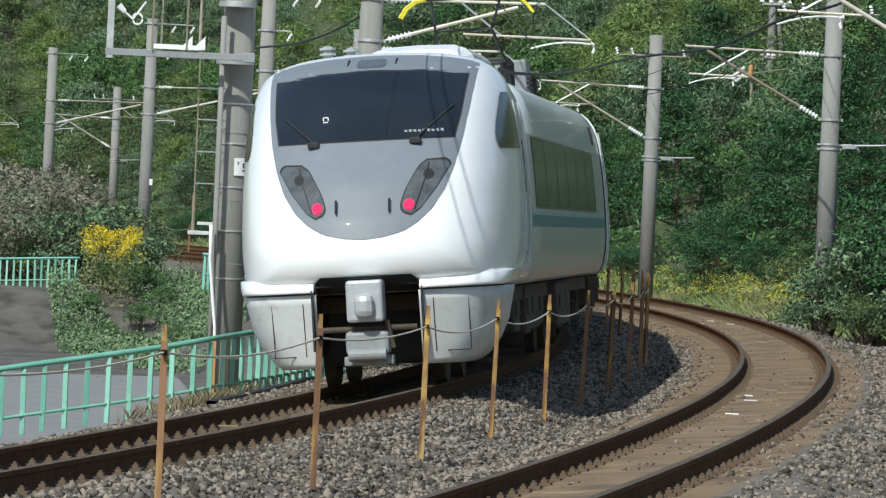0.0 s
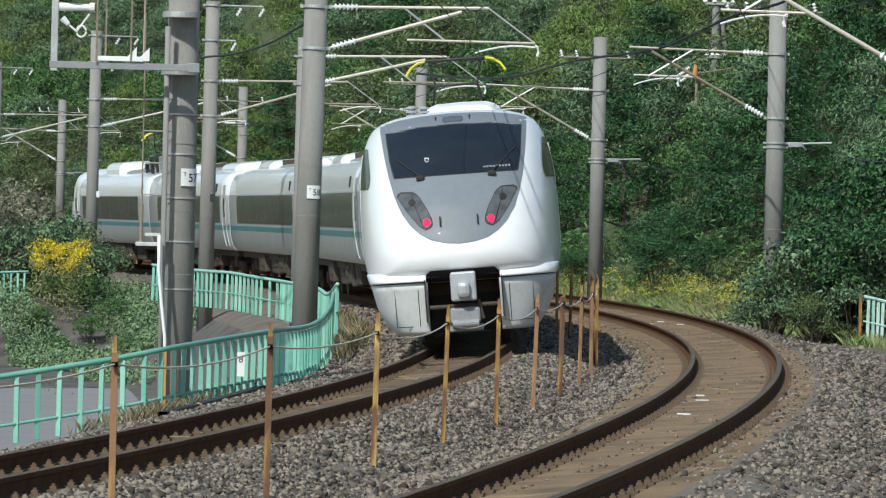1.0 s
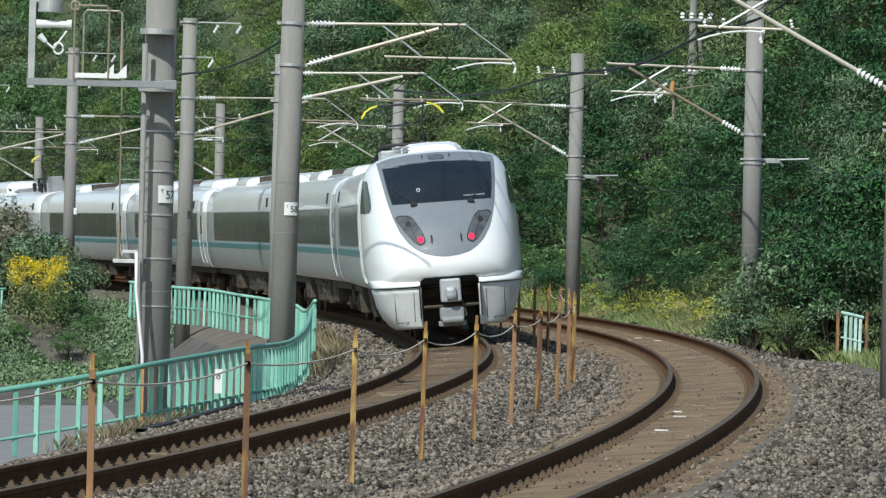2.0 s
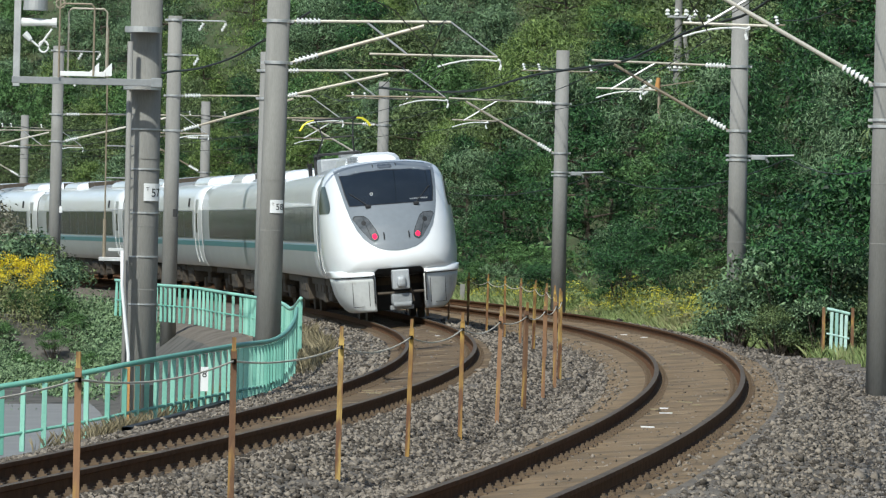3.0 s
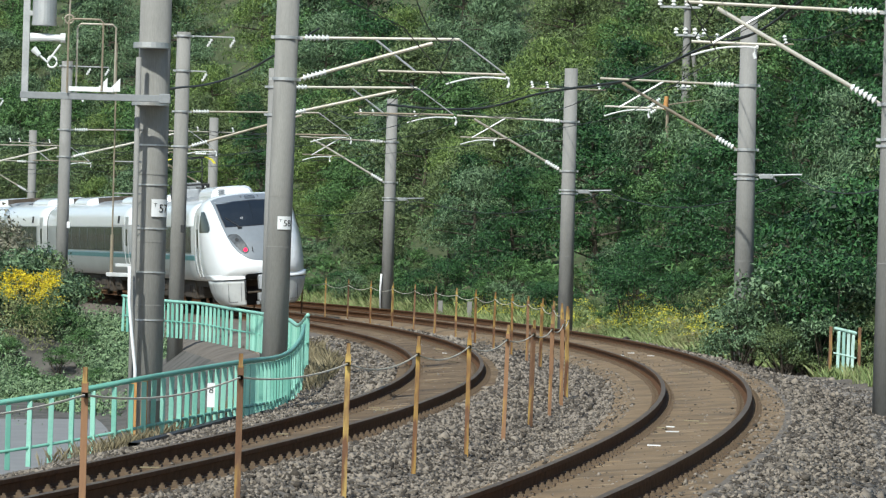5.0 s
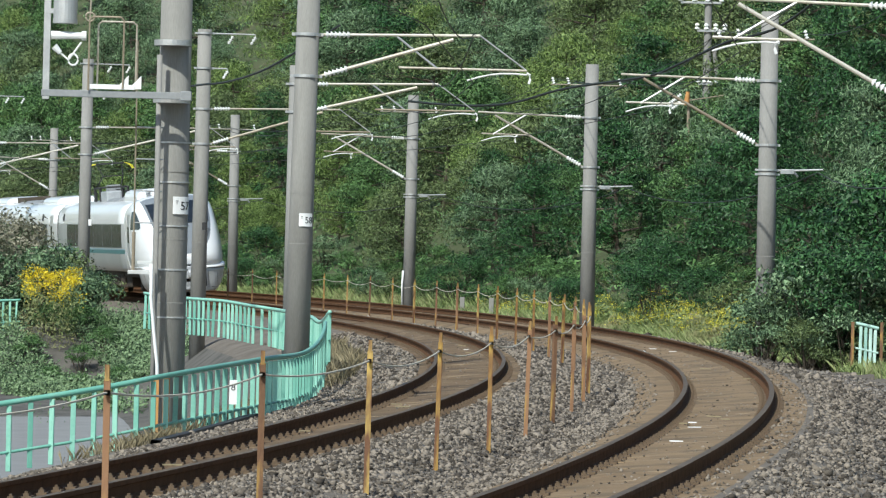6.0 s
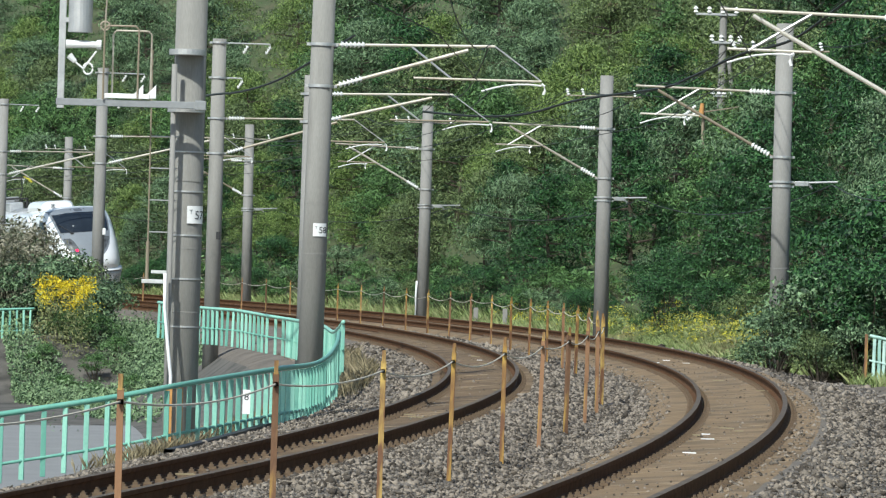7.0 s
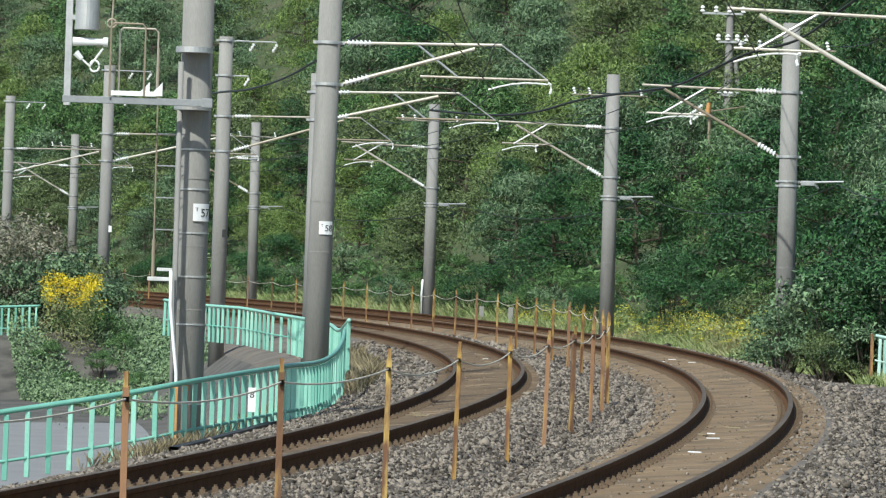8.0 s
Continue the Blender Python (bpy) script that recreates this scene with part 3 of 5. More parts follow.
    if arm:
        band(arm, 0.04), band(arm - 0.09, 0.04)
        b = bmesh.new()
        rod(b, (-radius, 0, arm - foot - 0.02), (-radius - 0.95, 0, arm - foot + 0.02), 0.022)
        box(b, (0.28, 0.06, 0.10), (-radius - 0.22, 0, arm - foot - 0.03), bevel=0.01)
        insulator(b, (-radius - 0.36, 0, arm - foot - 0.03), (-radius - 0.44, 0, arm - foot - 0.14), 0.035, 3)
        part("feeder_arm", b, M_ZINC, pole)
        b = bmesh.new()
        rod(b, (-0.9, 0.1, h - 0.55), (1.1, 0.1, h - 0.55), 0.018)
        part("crossarm", b, M_TUBE, pole)
        for x in (-0.75, 0.62, 1.02):
            b = bmesh.new()
            insulator(b, (x, 0.1, h - 0.54), (x + 0.05, 0.1, h - 0.36), 0.045, 3)
            part("pin_insulator", b, M_INSULATOR, pole, "small white pin insulator")
    return pole


OUT = SPACING + 2.6
for k, s in enumerate((28, 59, 90, 121, 152, 183, 215, 246, 277)):
    line_pole(s, OUT, 6.85 if k != 1 else 7.6, 0.185, -2.55, foot=-0.6, lean=((-0.003, 0.004, -0.006)[k % 3], (0.004, 0.0, 0.008)[k % 3]), upper=5.45, lower=4.15, arm=3.65, pull=True)
POLE_57 = line_pole(50.5, -3.18, 7.2, 0.205, 2.5, foot=-2.3, upper=5.9, lower=5.15, skin=M_POLE_OLD, label="thick grey concrete pole carrying a white number plate")
POLE_58 = line_pole(72.5, -2.92, 7.2, 0.20, 2.45, foot=-1.2, lean=(0.0, 0.010), upper=5.42, lower=4.72, skin=M_POLE_OLD, label="grey concrete overhead-line pole with a white number plate")
line_pole(97, -2.95, 5.75, 0.165, 2.6, foot=-0.8, upper=5.35, lower=4.75)
POLE_60 = line_pole(119.5, -3.91, 7.4, 0.19, 3.1, foot=-1.2, upper=5.35, lower=4.45, arms=((7.3, 1.3), (6.4, 0.6)), skin=M_POLE_OLD)
line_pole(149.5, -4.42, 7.6, 0.185, 3.5, foot=-1.2, upper=5.45, lower=4.6, arms=((7.45, 1.3), (6.6, 0.6)))
line_pole(180, -3.6, 7.4, 0.185, 3.4, foot=-1.0, upper=5.45, lower=4.6, arms=((7.2, 1.3),))
line_pole(211, -3.6, 7.4, 0.185, 3.4, foot=-1.0, upper=5.45, lower=4.6)


CABLE_PATH = ((8.02, 92.00, 7.31), (7.40, 95.00, 6.83), (6.60, 98.00, 6.21), (5.76, 100.00, 5.99), (5.01, 103.00, 5.66), (4.43, 105.00, 5.46), (2.96, 110.00, 5.34), (1.82, 113.00, 5.08), (0.74, 116.00, 5.09), (-0.42, 120.00, 5.27))
CABLE_PATH_FAR = ((-1.54, 90.00, 5.70), (-2.36, 92.00, 5.28), (-3.04, 95.00, 5.04), (-3.78, 98.00, 4.92), (-4.59, 102.00, 4.95), (-5.91, 110.00, 4.98))


def smooth_line(points, steps=8):
    """A curve through the points."""
    pts = [Vector(p) for p in points]
    out = []
    for i in range(len(pts) - 1):
        p0, p1, p2, p3 = pts[max(i - 1, 0)], pts[i], pts[i + 1], pts[min(i + 2, len(pts) - 1)]
        for k in range(steps):
            u = k / steps
            out.append(0.5 * ((2 * p1) + (p2 - p0) * u + (2 * p0 - 5 * p1 + 4 * p2 - p3) * u * u + (3 * p1 - p0 - 3 * p2 + p3) * u ** 3))
    return out + [pts[-1]]


def wires():
    def span(name, points, r, label):
        bm = bmesh.new()
        polyrod(bm, points, r, 5)
        me = bpy.data.meshes.new(name)
        bm.to_mesh(me)
        bm.free()
        me.materials.append(M_WIRE)
        tagged(new(name, me), label, "wire", "overhead wires")

    for offset, lift, ss in ((SPACING + 0.1, 0.09, (28, 59, 90, 121, 152, 183, 215, 246, 277)), (-0.05, 0.0, (28, 50.5, 72.5, 97, 119.5, 149.5, 180, 211, 246))):
        contact, carrier = [], []
        for a, b in zip(ss, ss[1:]):
            for i in range(10):
                u = i / 10
                s = a + (b - a) * u
                # wires hang straight from mast to mast
                pa, pb = place(a, offset, 0), place(b, offset, 0)
                q = pa.lerp(pb, u)
                contact.append(q + Vector((0, 0, 4.68 + lift)))
                carrier.append(q + Vector((0, 0, 5.5 + lift - 0.42 * 4 * u * (1 - u))))
        span("contact_wire", contact, 0.008, "dark thin contact wire hung over the track")
        span("messenger_wire", carrier, 0.009, "dark slack messenger wire above the contact wire")
    for offset, z, r in ((OUT + 1.0, 3.62, 0.012), (OUT - 0.75, 6.45, 0.008), (OUT + 0.62, 6.45, 0.008), (OUT - 1.0, 6.45, 0.008)):
        pts = []
        ss = (28, 59, 90, 121, 152, 183, 215, 246, 277)
        for a, b in zip(ss, ss[1:]):
            pa, pb = place(a, offset, z), place(b, offset, z)
            for i in range(8):
                u = i / 8
                pts.append(pa.lerp(pb, u) - Vector((0, 0, 0.5 * 4 * u * (1 - u))))
        span("feeder_cable", pts, r, "dark feeder cable sagging from pole to pole")
    span("feeder_cable", smooth_line(CABLE_PATH), 0.028, "thick dark cable looping above both tracks")
    span("feeder_cable", smooth_line(CABLE_PATH_FAR), 0.022, "dark cable hanging beside the concrete poles")


wires()
# ---- the train ----
BODY_Z = (0.97, 1.01, 1.12, 1.30, 1.45, 1.58, 1.64, 1.72, 1.80, 2.05, 2.30, 2.50, 2.60, 2.75, 2.92, 3.06, 3.18, 3.28, 3.36, 3.42, 3.46, 3.48)
BODY_W = (1.30, 1.345, 1.40, 1.435, 1.452, 1.457, 1.458, 1.458, 1.458, 1.455, 1.445, 1.43, 1.42, 1.40, 1.37, 1.33, 1.27, 1.19, 1.06, 0.86, 0.56, 0.0)
MID_Z = 1.90
CAR = 19.2


def half_width(z):
    return float(np.interp(z, BODY_Z, BODY_W))


RIM = [(w, z) for w, z in zip(BODY_W, BODY_Z)]
RIM_FULL = [(0.0, 0.97), (0.5, 0.97), (1.0, 0.97)] + RIM + [(-w, z) for w, z in reversed(RIM[:-1])] + [(-1.0, 0.97), (-0.5, 0.97)]
RIM_A = np.unwrap([math.atan2(z - MID_Z, x) for x, z in RIM_FULL])
RIM_R = [math.hypot(x, z - MID_Z) for x, z in RIM_FULL]


def nose_y(x, z):
    """How far back the skin of the cab front lies at x, z."""
    a = math.atan2(z - MID_Z, x)
    while a < RIM_A[0]:
        a += 2 * math.pi
    while a > RIM_A[0] + 2 * math.pi:
        a -= 2 * math.pi
    r = min(math.hypot(x, z - MID_Z) / np.interp(a, list(RIM_A) + [RIM_A[0] + 2 * math.pi], RIM_R + [RIM_R[0]]), 1.0)
    mid = float(np.interp(z, (0.97, 1.15, 1.42, 1.7, 2.08, 2.48, 2.84, 3.27, 3.48), (0.08, 0.02, 0.03, 0.14, 0.36, 0.70, 1.08, 1.62, 2.10)))
    return mid + 0.62 * (abs(x) / 1.46) ** 2.2 + 0.85 * (abs(x) / 1.46) ** 8 + 0.62 * (1 - math.sqrt(max(0.0, 1 - r ** 6)))


def roof_z(z):
    """The passenger part has a flatter roof than the cab."""
    return z if z < 2.75 else 2.75 + (z - 2.75) * 0.79


def skin_x(y, z):
    """Half width of the cab at y, z."""
    lo, hi = 0.6, half_width(z)
    for _ in range(24):
        mid = (lo + hi) / 2
        lo, hi = (mid, hi) if nose_y(mid, z) < y else (lo, mid)
    return hi


def apron(name, rows, mat, parent, side, label="", back_length=0.9):
    """A band round the lower front corner; rows of (z, half width, set-back)."""
    V, F, m = [], [], 18
    for z, w, back in rows:
        for i in range(m + 1):
            u = i / m
            if u < 0.75:
                x = 0.535 + (w - 0.535) * (1 - (1 - u / 0.75) ** 1.6)
                y = back + 0.62 * (x / 1.46) ** 2.2 + 0.55 * (1 - math.sqrt(max(0, 1 - (x / w) ** 8)))
            else:
                x, y = w, back + 0.62 * (w / 1.46) ** 2.2 + 0.55 + (u - 0.75) / 0.25 * back_length
            V.append((side * x, y, z))
    for j in range(len(rows) - 1):
        for i in range(m):
            F.append((j * (m + 1) + i, j * (m + 1) + i + 1, (j + 1) * (m + 1) + i + 1, (j + 1) * (m + 1) + i))
    ob = mesh_object(name, V, F, mat, parent, label, smooth=True)
    thick = ob.modifiers.new("thickness", "SOLIDIFY")
    thick.thickness, thick.offset = 0.016, 0.0
    return ob


def patch(name, rows, mat, parent, off=0.006, cols=24, label="", smooth=True, out=0.0):
    """A panel on the cab front; rows of (z, from x, to x), bottom to top."""
    V, F = [], []
    for z, a, b in rows:
        for i in range(cols + 1):
            x = a + (b - a) * i / cols
            V.append((x + math.copysign(out, x), nose_y(x, z) - off, z))
    n = cols + 1
    for j in range(len(rows) - 1):
        for i in range(cols):
            F.append((j * n + i, j * n + i + 1, (j + 1) * n + i + 1, (j + 1) * n + i))
    return mesh_object(name, V, F, mat, parent, label, smooth)


def outline_rows(poly, steps=16):
    """Rows across a convex outline of (x, z) corners."""
    zs = [p[1] for p in poly]
    lo, hi = min(zs), max(zs)
    rows = []
    for k in range(steps + 1):
        z = lo + (hi - lo) * ((0.5 - 0.5 * math.cos(math.pi * k / steps)) * 0.9996 + 0.0002)
        xs = []
        for (x1, z1), (x2, z2) in zip(poly, poly[1:] + poly[:1]):
            if (z1 - z) * (z2 - z) <= 0 and z1 != z2:
                xs.append(x1 + (x2 - x1) * (z - z1) / (z2 - z1))
        rows.append((z, min(xs), max(xs)))
    return rows


def side_panel(name, y0, y1, z0, z1, side, mat, parent, off=0.005, rows=8, label=""):
    V, F = [], []
    for j in range(rows + 1):
        z = z0 + (z1 - z0) * j / rows
        for y in (y0, y1):
            V.append((side * (half_width(z) + off), y, z))
        V.append((side * (half_width(z) - 0.02), y1, z))
        V.append((side * (half_width(z) - 0.02), y0, z))
    for j in range(rows):
        for a in range(4):
            b = (a + 1) % 4
            q = (j * 4 + a, j * 4 + b, (j + 1) * 4 + b, (j + 1) * 4 + a)
            F.append(q if side > 0 else q[::-1])
    F.append((0, 3, 2, 1))
    F.append((rows * 4, rows * 4 + 1, rows * 4 + 2, rows * 4 + 3))
    return mesh_object(name, V, F, mat, parent, label)


def car_shell(car, y0, y1, name="body_shell"):
    ys = [y0, y0 + 0.02] + [y0 + (y1 - y0) * i / 10 for i in range(1, 10)] + [y1 - 0.03, y1]
    k = len(RIM_FULL)
    V, F, idx = [], [], []
    for i, y in enumerate(ys):
        f = 0.985 if i in (0, len(ys) - 1) else 1.0
        V += [(x * f, y, MID_Z + (roof_z(z) - MID_Z) * f) for x, z in RIM_FULL]
    for i in range(len(ys) - 1):
        for a in range(k):
            b = (a + 1) % k
            F.append((i * k + a, i * k + b, (i + 1) * k + b, (i + 1) * k + a))
            z = (RIM_FULL[a][1] + RIM_FULL[b][1]) / 2
            idx.append(1 if z < 2.6 else 0)
    F.append(tuple(range(k)))
    F.append(tuple(reversed(range((len(ys) - 1) * k, len(ys) * k))))
    idx += [2, 2]
    ob = mesh_object(name, V, F, [M_TRAIN_WHITE, M_TRAIN_SILVER, M_RUBBER], car, "white and silver car body", smooth=True, index=idx)
    for q in range(k):
        ob.data.polygons[q].use_smooth = ob.data.polygons[(len(ys) - 2) * k + q].use_smooth = False
    ob.data.polygons[len(F) - 1].use_smooth = ob.data.polygons[len(F) - 2].use_smooth = False
    return ob


def bogie(car, y):
    bm = bmesh.new()
    for side in (-1, 1):
        box(bm, (0.12, 2.5, 0.20), (side * 0.86, y, 0.50), bevel=0.03)
        box(bm, (0.16, 0.5, 0.34), (side * 0.90, y, 0.62), bevel=0.03)
        for d in (-1.05, 1.05):
            box(bm, (0.18, 0.36, 0.30), (side * 0.88, y + d, 0.44), bevel=0.04)
    box(bm, (1.7, 0.5, 0.2), (0, y, 0.6), bevel=0.03)
    ob = part("bogie", bm, M_UNDER, car, "grimy brown bogie frame")
    for d in (-1.05, 1.05):
        b = bmesh.new()
        for side in (-0.565, 0.565):
            rod(b, (side - 0.06, y + d, 0.43), (side + 0.06, y + d, 0.43), 0.43, sides=28)
        rod(b, (-0.8, y + d, 0.43), (0.8, y + d, 0.43), 0.08, sides=10)
        part("wheelset", b, M_UNDER, ob)


def underframe(car, y0, y1, seed):
    rng = random.Random(seed)
    y = y0
    while y < y1:
        length = rng.uniform(0.7, 1.9)
        b = bmesh.new()
        w = rng.uniform(2.2, 2.6)
        box(b, (w, length, rng.uniform(0.4, 0.55)), (0, y + length / 2, 0.66), bevel=0.03)
        box(b, (w + 0.04, length * 0.6, 0.18), (0, y + length / 2, 0.70), bevel=0.01)
        part("equipment_box", b, M_UNDER, car, "grimy underfloor equipment box")
        y += length + rng.uniform(0.1, 0.5)
    b = bmesh.new()
    box(b, (2.3, CAR - 1.2, 0.16), (0, CAR / 2 + 0.4, 0.86))
    part("underframe", b, M_UNDER, car)


def roof_unit(car, y, length, width, height, mat, name="roof_unit", across=0.0):
    V, F = [], []
    n = 10
    for yy, f in ((y, 0.82), (y + 0.25, 0.97), (y + length - 0.25, 0.97), (y + length, 0.82)):
        for i in range(n + 1):
            a = math.pi * i / n
            c, s = math.cos(a), math.sin(a)
            x = width / 2 * f * math.copysign(abs(c) ** 0.45, c)
            V.append((x + across, yy, 3.13 + (0.18 + height * f) * abs(s) ** 0.5))
    for j in range(3):
        for i in range(n):
            F.append((j * (n + 1) + i, (j + 1) * (n + 1) + i, (j + 1) * (n + 1) + i + 1, j * (n + 1) + i + 1))
    F.append(tuple(range(n + 1)))
    F.append(tuple(reversed(range(3 * (n + 1), 4 * (n + 1)))))
    ob = mesh_object(name, V, F, mat, car, "white domed rooftop unit" if mat == M_TRAIN_WHITE else "grey rooftop box", smooth=False)
    return ob


def pantograph(car, y):
    bm = bmesh.new()
    for x in (-0.5, 0.5):
        box(bm, (0.06, 1.5, 0.06), (x, y, 3.78))
        for d in (-0.6, 0.6):
            rod(bm, (x, y + d, 3.22), (x, y + d, 3.78), 0.05)
    rod(bm, (-0.5, y - 0.6, 3.8), (0.5, y - 0.6, 3.8), 0.03)
    rod(bm, (-0.5, y + 0.6, 3.8), (0.5, y + 0.6, 3.8), 0.03)
    base = part("pantograph", bm, M_BLACK, car, "black raised pantograph")
    for x in (-0.36, 0.36):
        bm = bmesh.new()
        rod(bm, (x * 1.25, y + 0.55, 3.8), (x, y - 0.55, 4.2), 0.022)
        part("lower_arm", bm, M_BLACK, base)
        bm = bmesh.new()
        rod(bm, (x, y - 0.55, 4.2), (x * 1.25, y + 0.1, 4.62), 0.018)
        part("upper_arm", bm, M_BLACK, base)
    bm = bmesh.new()
    rod(bm, (-0.36, y - 0.55, 4.2), (0.36, y - 0.55, 4.2), 0.018)
    part("cross_tube", bm, M_BLACK, base)
    for d in (-0.16, 0.16):
        bm = bmesh.new()
        rod(bm, (-0.52, y + 0.1 + d, 4.65), (0.52, y + 0.1 + d, 4.65), 0.024)
        part("contact_strip", bm, M_BLACK, base)
        for side in (-1, 1):
            bm = bmesh.new()
            polyrod(bm, [(side * 0.52, y + 0.1 + d, 4.65), (side * 0.66, y + 0.1 + d, 4.62), (side * 0.78, y + 0.1 + d, 4.54), (side * 0.86, y + 0.1 + d, 4.42)], 0.019)
            part("horn", bm, M_YELLOW, base, "bright yellow drooping horn")


def door_lines(car, y, side):
    """A plug door with its two pale upright grab lines that bend in towards the sill."""
    for d in (-0.36, 0.36):
        b = bmesh.new()
        zs = (2.92, 2.5, 2.1, 1.8, 1.5, 1.25, 1.1)
        sway = (0, 0, 0, 0, -0.05, -0.13, -0.22)
        polyrod(b, [(side * (half_width(z) + 0.015), y + d + w * 0.8, z) for z, w in zip(zs, sway)], 0.009, 6)
        part("door_edge", b, M_SKIRT, car, "bright door edge strip")
    side_panel("door", y - 0.3, y + 0.3, 1.05, 2.9, side, M_TRAIN_SILVER, car, 0.003, 10, "silver plug door")
    side_panel("door_window", y - 0.14, y + 0.14, 1.95, 2.5, side, M_SIDE_GLASS, car, 0.007, 4)


def side_windows(car, y0, y1, count, side):
    side_panel("window_band", y0, y1, 1.78, 2.58, side, M_PILLAR, car, 0.003, 6, "dark grey window surround")
    w = (y1 - y0) / count
    for k in range(count):
        side_panel("side_window", y0 + k * w + 0.05, y0 + (k + 1) * w - 0.05, 1.81, 2.56, side, M_SIDE_GLASS, car, 0.009, 6, "tinted side window")


def stripes(car, y0, y1):
    for side in (-1, 1):
        side_panel("stripe", y0, y1, 1.58, 1.71, side, M_TEAL, car, 0.003, 2, "teal stripe below the windows")
        side_panel("stripe", y0, y1, 1.715, 1.745, side, M_BLUE, car, 0.0025, 1, "thin pale-blue stripe")


def build_cab_car(label):
    """End car with the rounded white nose, grey face and dark windscreen; the nose points to -y."""
    car = thing("train_car", Matrix(), label, "train car", "cars of the train")
    # nose skin: rings shrinking to the middle of the face
    k = len(RIM_FULL)
    rings = [1.0, 0.995, 0.985, 0.965, 0.935, 0.89, 0.83, 0.75, 0.65, 0.53, 0.4, 0.26, 0.12]
    dense = []
    for a in range(k):
        (x1, z1), (x2, z2) = RIM_FULL[a], RIM_FULL[(a + 1) % k]
        dense += [(x1, z1), ((x1 + x2) / 2, (z1 + z2) / 2)]
    n = len(dense)
    V, F, idx = [], [], []
    V += [(x, 4.1, roof_z(z)) for x, z in dense] + [(x, 3.4, z) for x, z in dense]
    for r in rings:
        for x, z in dense:
            X, Z = x * r, MID_Z + (z - MID_Z) * r
            V.append((X, nose_y(X, Z) if r < 1 else min(3.35, nose_y(X, Z)), Z))
    V.append((0, nose_y(0, MID_Z), MID_Z))
    rows = len(rings) + 2
    for i in range(rows - 1):
        for a in range(n):
            F.append((i * n + a, i * n + (a + 1) % n, (i + 1) * n + (a + 1) % n, (i + 1) * n + a))
    for a in range(n):
        F.append(((rows - 1) * n + a, (rows - 1) * n + (a + 1) % n, rows * n))
    mesh_object("nose", V, F, M_TRAIN_WHITE, car, "glossy white rounded nose", smooth=True)
    car_shell(car, 4.1, CAR)
    # grey face inside the U-shaped white frame
    face = [(0.0, 1.515), (0.2, 1.53), (0.4, 1.58), (0.56, 1.675), (0.70, 1.81), (0.82, 2.00), (0.915, 2.25), (0.985, 2.54), (1.035, 2.84), (1.07, 3.10), (1.09, 3.28), (1.085, 3.33), (0.80, 3.39), (0.45, 3.43), (0.0, 3.445)]
    full = face + [(-x, z) for x, z in reversed(face[1:-1])]
    patch("face_panel", outline_rows(full, 48), M_TRAIN_GREY, car, 0.006, 40, "matt grey face panel")
    glass = [(-0.89, 2.53), (-0.5, 2.56), (0.0, 2.57), (0.5, 2.56), (0.89, 2.53), (0.945, 2.78), (0.99, 3.19), (0.6, 3.24), (0.0, 3.26), (-0.6, 3.24), (-0.99, 3.19), (-0.945, 2.78)]
    patch("windscreen_seal", outline_rows([(x * 1.02, 2.9 + (z - 2.9) * 1.04) for x, z in glass], 20), M_RUBBER, car, 0.010, 30, "black rubber seal")
    screen = patch("windscreen", outline_rows(glass, 20), M_GLASS, car, 0.015, 30, "wide dark wraparound windscreen")
    patch("marker_lamp", outline_rows([(-0.12, 3.30), (0.12, 3.30), (0.155, 3.325), (0.155, 3.375), (0.12, 3.40), (-0.12, 3.40), (-0.155, 3.375), (-0.155, 3.325)], 6), M_LAMP_COVER, car, 0.016, 8, "dark oval lamp above the windscreen")
    for x in (-0.25, 0.25):
        b = bmesh.new()
        rod(b, (x, nose_y(x, 3.34) - 0.03, 3.32), (x, nose_y(x, 3.40) - 0.03, 3.39), 0.016, sides=6)
        part("grab_knob", b, M_BLACK, car)
    for side in (-1, 1):
        lamp = [(0.40, 1.79), (0.48, 1.755), (0.555, 1.81), (0.69, 2.01), (0.815, 2.25), (0.76, 2.295), (0.61, 2.29), (0.54, 2.23), (0.43, 2.0), (0.39, 1.87)]
        lamp = [(0.39 + (x - 0.39) * 1.14, z) for x, z in lamp]
        mirrored = [(side * x, z) for x, z in lamp]
        patch("headlight_rim", outline_rows([(side * (0.63 + (x - 0.63) * 1.07), 2.03 + (z - 2.03) * 1.07) for x, z in lamp], 14), M_RUBBER, car, 0.010, 8, "thin black rim")
        cover = patch("headlight", outline_rows(mirrored, 14), M_LAMP_COVER, car, 0.016, 8, "smoked slanting lamp cover")
        disc = [(side * (0.465 + 0.052 * math.cos(a * 0.5236)), 1.85 + 0.058 * math.sin(a * 0.5236)) for a in range(12)]
        patch("tail_lamp", outline_rows(disc, 8), M_TAIL, cover, 0.024, 6, "glowing red tail lamp")
        lens = [(side * (0.66 + 0.055 * math.cos(a * 0.5236)), 2.15 + 0.055 * math.sin(a * 0.5236)) for a in range(12)]
        patch("headlight_lens", outline_rows(lens, 8), M_RUBBER, cover, 0.020, 6, "unlit round headlight lens")
        b = bmesh.new()
        polyrod(b, [(side * x, nose_y(x, z) - 0.022, z) for x, z in ((0.66, 2.27), (0.63, 2.12), (0.57, 1.95), (0.52, 1.80))], 0.006, 5)
        part("divider", b, M_BLACK, cover, "thin dark line across the lamp cover")
        b = bmesh.new()
        x = side * 0.27
        rod(b, (x, nose_y(x, 1.80) - 0.05, 1.79), (x, nose_y(x, 1.92) - 0.05, 1.92), 0.012, sides=6)
        rod(b, (x, nose_y(x, 1.81), 1.805), (x, nose_y(x, 1.81) - 0.05, 1.805), 0.012, sides=6)
